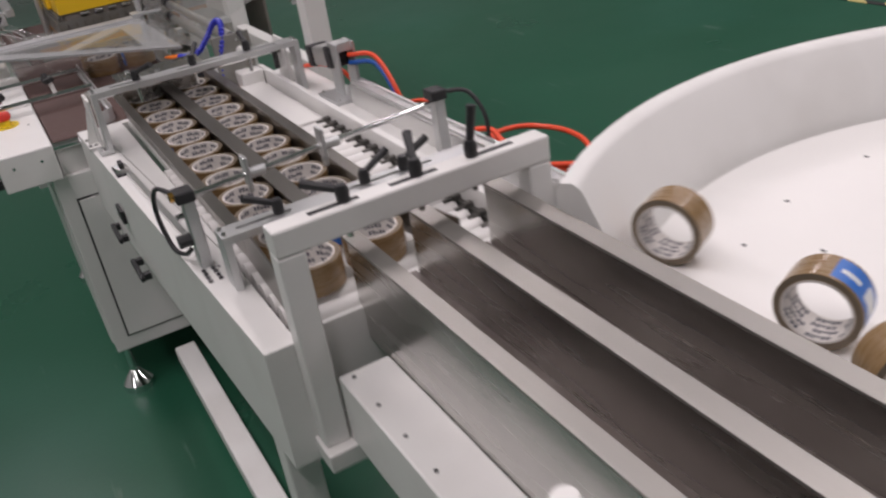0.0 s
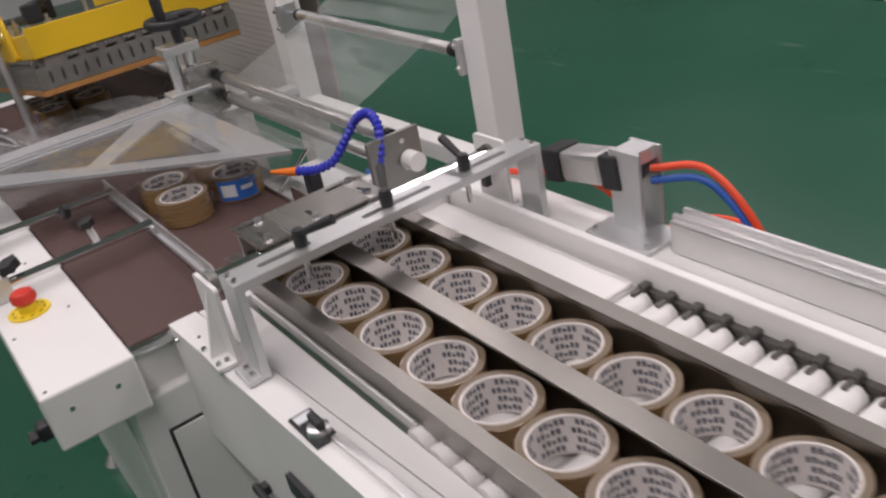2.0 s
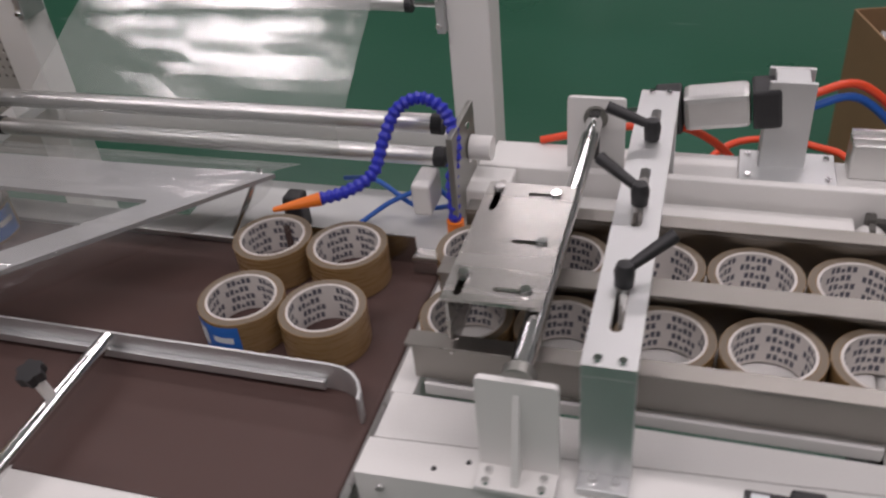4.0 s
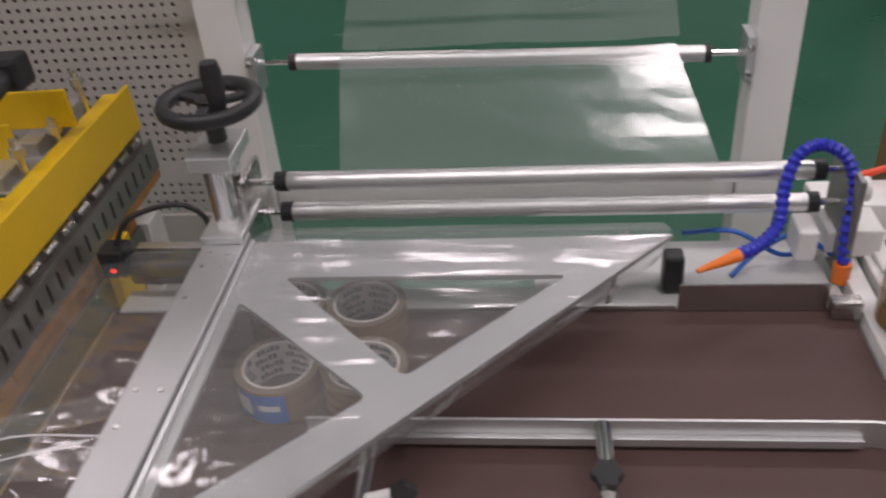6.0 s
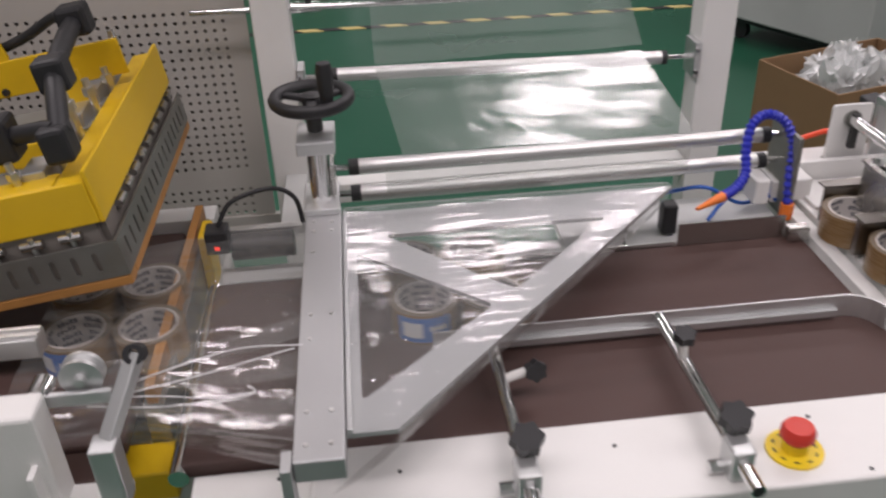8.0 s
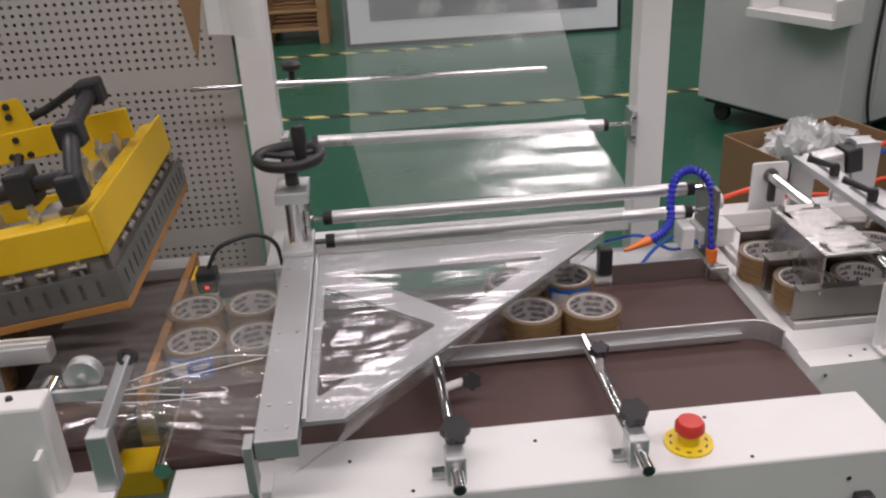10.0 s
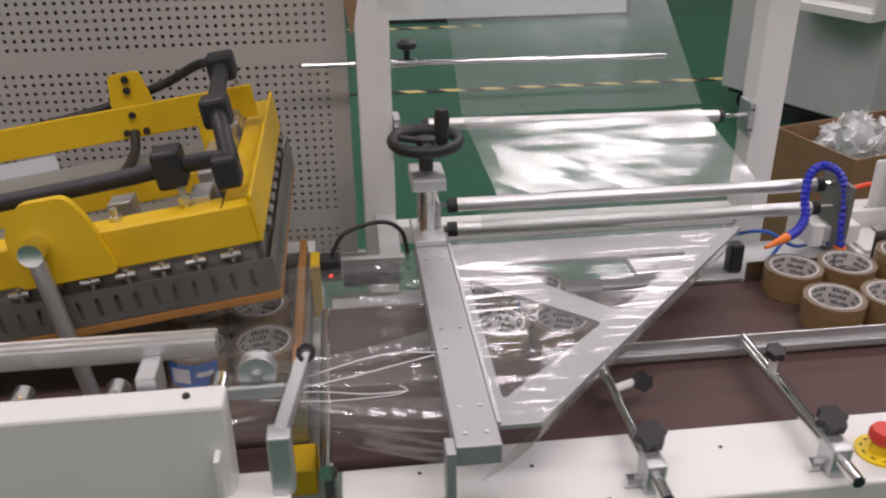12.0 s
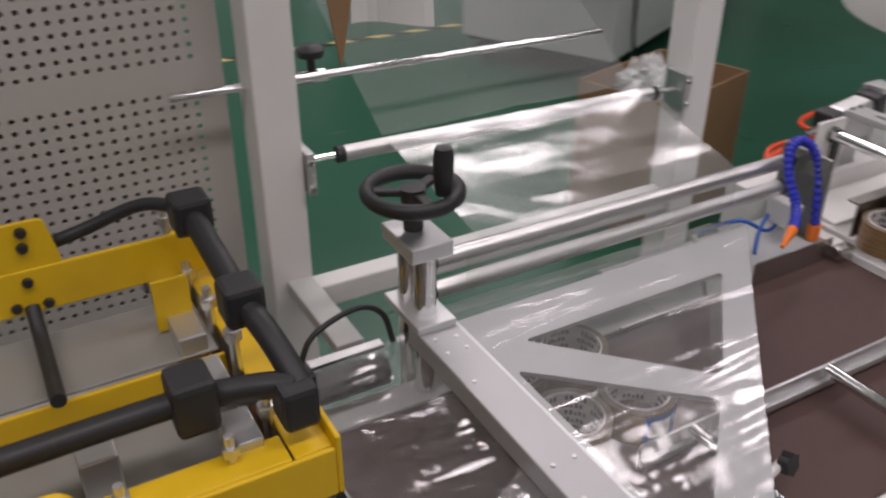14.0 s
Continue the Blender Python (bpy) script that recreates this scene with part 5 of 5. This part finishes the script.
def perforated_panel():
    t = tagged(new("perforated_panel"), "grey perforated steel guard panel", "guard panel")
    bm = bmesh.new()
    P, R = 0.0165, 0.0038
    x0, z0, nx, nz = -2.30, 0.66, 85, 63
    c8 = [(math.cos(2 * math.pi * (k + 0.5) / 8), math.sin(2 * math.pi * (k + 0.5) / 8)) for k in range(8)]
    grid = {}
    def V(x, z):
        key = (round(x, 5), round(z, 5))
        if key not in grid:
            grid[key] = bm.verts.new((x, 0, z))
        return grid[key]
    for i in range(nx):
        for j in range(nz):
            cx, cz = x0 + (i + 0.5) * P, z0 + (j + 0.5) * P
            h = P / 2
            solid = (j % 21 in (4, 5)) or i >= nx - 2
            a, b, c, d = V(cx - h, cz - h), V(cx + h, cz - h), V(cx + h, cz + h), V(cx - h, cz + h)
            if solid:
                bm.faces.new((a, b, c, d))
                continue
            ring = [bm.verts.new((cx + R * p[0], 0, cz + R * p[1])) for p in c8]
            # octagon corner indices by quadrant
            bm.faces.new((c, ring[1], ring[0]))
            bm.faces.new((d, ring[3], ring[2]))
            bm.faces.new((a, ring[5], ring[4]))
            bm.faces.new((b, ring[7], ring[6]))
            bm.faces.new((c, d, ring[2], ring[1]))
            bm.faces.new((d, a, ring[4], ring[3]))
            bm.faces.new((a, b, ring[6], ring[5]))
            bm.faces.new((b, c, ring[0], ring[7]))
    o = part("perforated_sheet", bm, PANELM, t)
    o.location = (0, 0.70, 0)
    md = o.modifiers.new("thick", "SOLIDIFY")
    md.thickness = 0.0015
    # added sheet; the shade inside the holes is put into its colour
    part("panel_backing", boxm(-2.3, -0.93, 0.79, 0.80, 0.62, 1.69, bev=0.002), BACKING, t, "added sheet coloured dark for the shade behind the perforations")
    part("panel_edge", boxm(-2.3, -0.882, 0.695, 0.71, 0.60, 0.66, bev=0.002), PANELM, t)
    return t


perforated_panel()


def hanging_card():
    t = tagged(new("cardboard_flap"), "brown cardboard flap hanging beside the post", "cardboard")
    bm = bmesh.new()
    pts = [(-0.99, 1.62), (-0.86, 1.62), (-0.872, 1.30), (-0.891, 1.206), (-0.906, 1.30)]
    b = plate_bm([(x, z) for x, z in pts], [], 0, 0.004)
    bmesh.ops.transform(b, matrix=pose(0, 0.30, 0, 90, 0, 0), verts=b.verts)
    part("sheet", b, CARD, t)
    return t


def hanging_bag():
    t = tagged(new("plastic_sheet"), "pale plastic sheet hanging beside the cardboard flap", "plastic sheet")
    part("sheet", sheet_bm(lambda u, v: (-0.872 + 0.085 * u - 0.02 * u * v, 0.312 + 0.01 * math.sin(5 * u), 1.243 + 0.4 * v - 0.012 * u), 8, 4), PLATE, t).modifiers.new("thick", "SOLIDIFY").thickness = 0.001
    return t


hanging_card()
hanging_bag()


# ---------- background ----------
def carton():
    t = thing("open_carton", "open brown cardboard carton full of film scraps", "carton")
    x0, x1, y0, y1, h = 0.638, 1.138, 1.51, 1.87, 0.50
    m = Matrix.Translation(((x0 + x1) / 2, (y0 + y1) / 2, 0)) @ pose(0, 0, 0, 0, 0, 15)
    w, d = (x1 - x0) / 2, (y1 - y0) / 2
    for a in ((-w, w, -d, -d + 0.006, 0, h), (-w, w, d - 0.006, d, 0, h), (-w, -w + 0.006, -d + 0.006, d - 0.006, 0, h), (w - 0.006, w, -d + 0.006, d - 0.006, 0, h)):
        part("carton_side", boxm(*a, bev=0.0015, m=m), CARD, t)
    part("carton_bottom", boxm(-w + 0.007, w - 0.007, -d + 0.007, d - 0.007, 0.001, 0.008, bev=0, m=m), CARD, t)
    return t


def scraps():
    bm = bmesh.new()
    rn = random.Random(3)
    m = Matrix.Translation((0.888, 1.69, 0)) @ pose(0, 0, 0, 0, 0, 15)
    for k in range(30):
        c = Vector((rn.uniform(-0.19, 0.12), rn.uniform(-0.12, 0.12), 0.41 + rn.uniform(0, 0.09)))
        r = bmesh.ops.create_icosphere(bm, subdivisions=3, radius=rn.uniform(0.045, 0.085), matrix=Matrix.Translation(c) @ pose(0, 0, 0, rn.uniform(0, 360), rn.uniform(0, 360), 0) @ Matrix.Diagonal((1, 0.8, 0.5, 1)))
        for v in r["verts"]:
            v.co += (v.co - c) * (1.1 * noise.noise(v.co * 28) + 0.8 * noise.noise(v.co * 60))
            v.co.z = max(v.co.z, 0.38)
            v.co.x, v.co.y = min(max(v.co.x, -0.238), 0.238), min(max(v.co.y, -0.168), 0.168)
            v.co = m @ v.co
    return tagged(part("film_scraps", bm, SCRAP), "crumpled clear film scraps filling the carton", "film scraps", kind="stuff")


def back_machine():
    t = thing("grey_machine", "light grey cabinet machine on castors", "machine")
    t.matrix_basis = pose(1.57, 2.76, 0, 0, 0, 26.5)
    part("cabinet", boxm(0, 2.0, 0, 0.88, 0.13, 1.05, bev=0.01), GREYP, t)
    part("door", boxm(0.25, 1.0, -0.006, -0.0005, 0.2, 0.95, bev=0.001), GREYP, t)
    part("plinth", boxm(0.03, 1.97, 0.03, 0.85, 0.105, 0.129, bev=0.001), BLACK, t)
    # tray frame fixed to the side
    part("tray_floor", boxm(-0.2, -0.001, -0.05, 0.42, 0.66, 0.68, bev=0.002), WHITE, t)
    for y0, y1 in ((-0.05, -0.03), (0.40, 0.42)):
        part("tray_side", boxm(-0.2, -0.001, y0, y1, 0.6805, 0.78, bev=0.002), WHITE, t)
    part("tray_front", boxm(-0.22, -0.201, -0.05, 0.42, 0.66, 0.70, bev=0.002), WHITE, t)
    for x in (0.1, 1.9):
        for y in (0.1, 0.78):
            part("castor_fork", boxm(x - 0.02, x + 0.02, y - 0.02, y + 0.02, 0.085, 0.1045, bev=0.002), BLACK, t)
            smooth(part("castor_wheel", rodm((x - 0.015, y, 0.05), (x + 0.015, y, 0.05), 0.05, 20), BLACK, t), 40)
    smooth(part("cable", add_tube(bmesh.new(), [(0.22, -0.012, 1.05), (0.21, -0.012, 0.8), (0.19, -0.014, 0.5), (0.2, -0.02, 0.2), (0.3, -0.03, 0.01)], 0.008), BLACK, t), 60)
    return t


def second_machine():
    t = thing("grey_machine", "tall grey cabinet machine farther back", "machine")
    part("cabinet", boxm(2.9, 5.2, 5.0, 6.0, 0.12, 1.6, bev=0.01), GREYP, t)
    for x in (3.0, 5.1):
        part("foot", boxm(x - 0.03, x + 0.03, 5.1, 5.16, 0.0, 0.12, bev=0.002), BLACK, t)
    return t


def leaning_board():
    t = thing("framed_board", "large white framed board standing on the floor", "framed board")
    m = Matrix.Translation((0.33, 6.05, 0)) @ pose(0, 0, 0, -6, 0, 0)
    part("frame", boxm(-1.13, 1.13, 0.0, 0.03, 0.0, 1.3, bev=0.004, m=m), BLACK, t)
    part("mount", boxm(-1.10, 1.10, -0.004, -0.0005, 0.03, 1.27, bev=0, m=m), LABELW, t)
    part("picture", boxm(-0.93, 0.93, -0.008, -0.0045, 0.2, 1.1, bev=0, m=m), IMAGE, t)
    return t


def pallet():
    t = thing("wooden_pallet", "stacked brown wooden pallet", "pallet")
    for k in range(3):
        z = 0.15 * k
        for i in range(5):
            part("deck_board", boxm(-2.0, -0.95, 6.3 + 0.2 * i, 6.42 + 0.2 * i, z + 0.115, z + 0.137, bev=0.002), WOOD, t)
        for x in (-2.0, -1.5, -1.03):
            part("bearer", boxm(x, x + 0.08, 6.3, 7.22, z + 0.001 if k == 0 else z - 0.012, z + 0.1145, bev=0.002), WOOD, t)
    return t


carton()
scraps()
back_machine()
second_machine()
leaning_board()
pallet()


# ---------- what moves ----------
def motions():
    start, period = 1.08, 2.725
    starts = [start + period * k for k in range(-3, 7)]

    def fed(t):
        """How many feeds are done by t, gliding through each one."""
        n = -3.0
        for s in starts:
            u = min(1.0, max(0.0, (t - s + 0.45) / 0.45))
            n += u
        return n

    travel = [(0, 0), (0.5, -0.165), (1.0, -0.36), (1.6, -0.545), (2.725, -0.545), (3.2, -0.71), (3.68, -0.875), (4.3, -1.0), (5.45, -1.0), (6.1, -1.2), (7.1, -1.55), (8.2, -1.55), (9.8, -2.0)]

    def belt(tau):
        if tau <= 0:
            return 0.0
        for (t0, x0), (t1, x1) in zip(travel, travel[1:]):
            if tau <= t1:
                return x0 + (x1 - x0) * (tau - t0) / (t1 - t0)
        return travel[-1][1]

    times = [0.125 * k for k in range(113)]
    for c, g, j, base, y, a in ROLLS:
        s = start + period * g
        rows, last = [], None
        for t in times:
            slot = max(-2.0, 2 * (g - fed(t))) + j
            x = base + PITCH * slot + belt(t - s)
            z = ROLLER_Z + (BELT_Z + 0.001 - ROLLER_Z) * min(1.0, max(0.0, (0.03 - x) / 0.05))
            if x < -1.0:
                z = BELT_Z - 0.003
            rows.append((t, pose(x, y, z, 0, 0, a)))
        walk(c, rows)
    # the table carries its rolls round
    pivot = Matrix.Translation((*TABLE, 0))
    for o, m in TABLE_ROLLS:
        walk(o, [(0.25 * k, pivot @ Matrix.Rotation(radians(-62 * 0.25 * k), 4, "Z") @ pivot.inverted() @ m) for k in range(57)])
    # the stop plate lifts before each feed
    rows = [(0, 0)]
    for s in starts[3:8]:
        rows += [(s - 0.62, 0), (s - 0.48, 70), (s - 0.2, 70), (s - 0.04, 0)]
    rows.append((14, 0))
    walk(FLAP, [(t, pose(0.138, 0.25, 0.868, 0, a, 0)) for t, a in rows])
    # the jaw closes once a cycle
    rows = [(0, -1.5), (0.55, -1.5), (0.85, -8.3)]
    for s in starts[4:8]:
        rows += [(s - 1.2, -8.3), (s - 0.98, -1.5), (s - 0.36, -1.5), (s - 0.02, -8.3)]
    rows += [(13.5, -8.3), (13.72, -1), (14, -0.5)]
    walk(JAW, [(t, pose(HX, 0, HZ, 0, a, 0)) for t, a in rows])


motions()
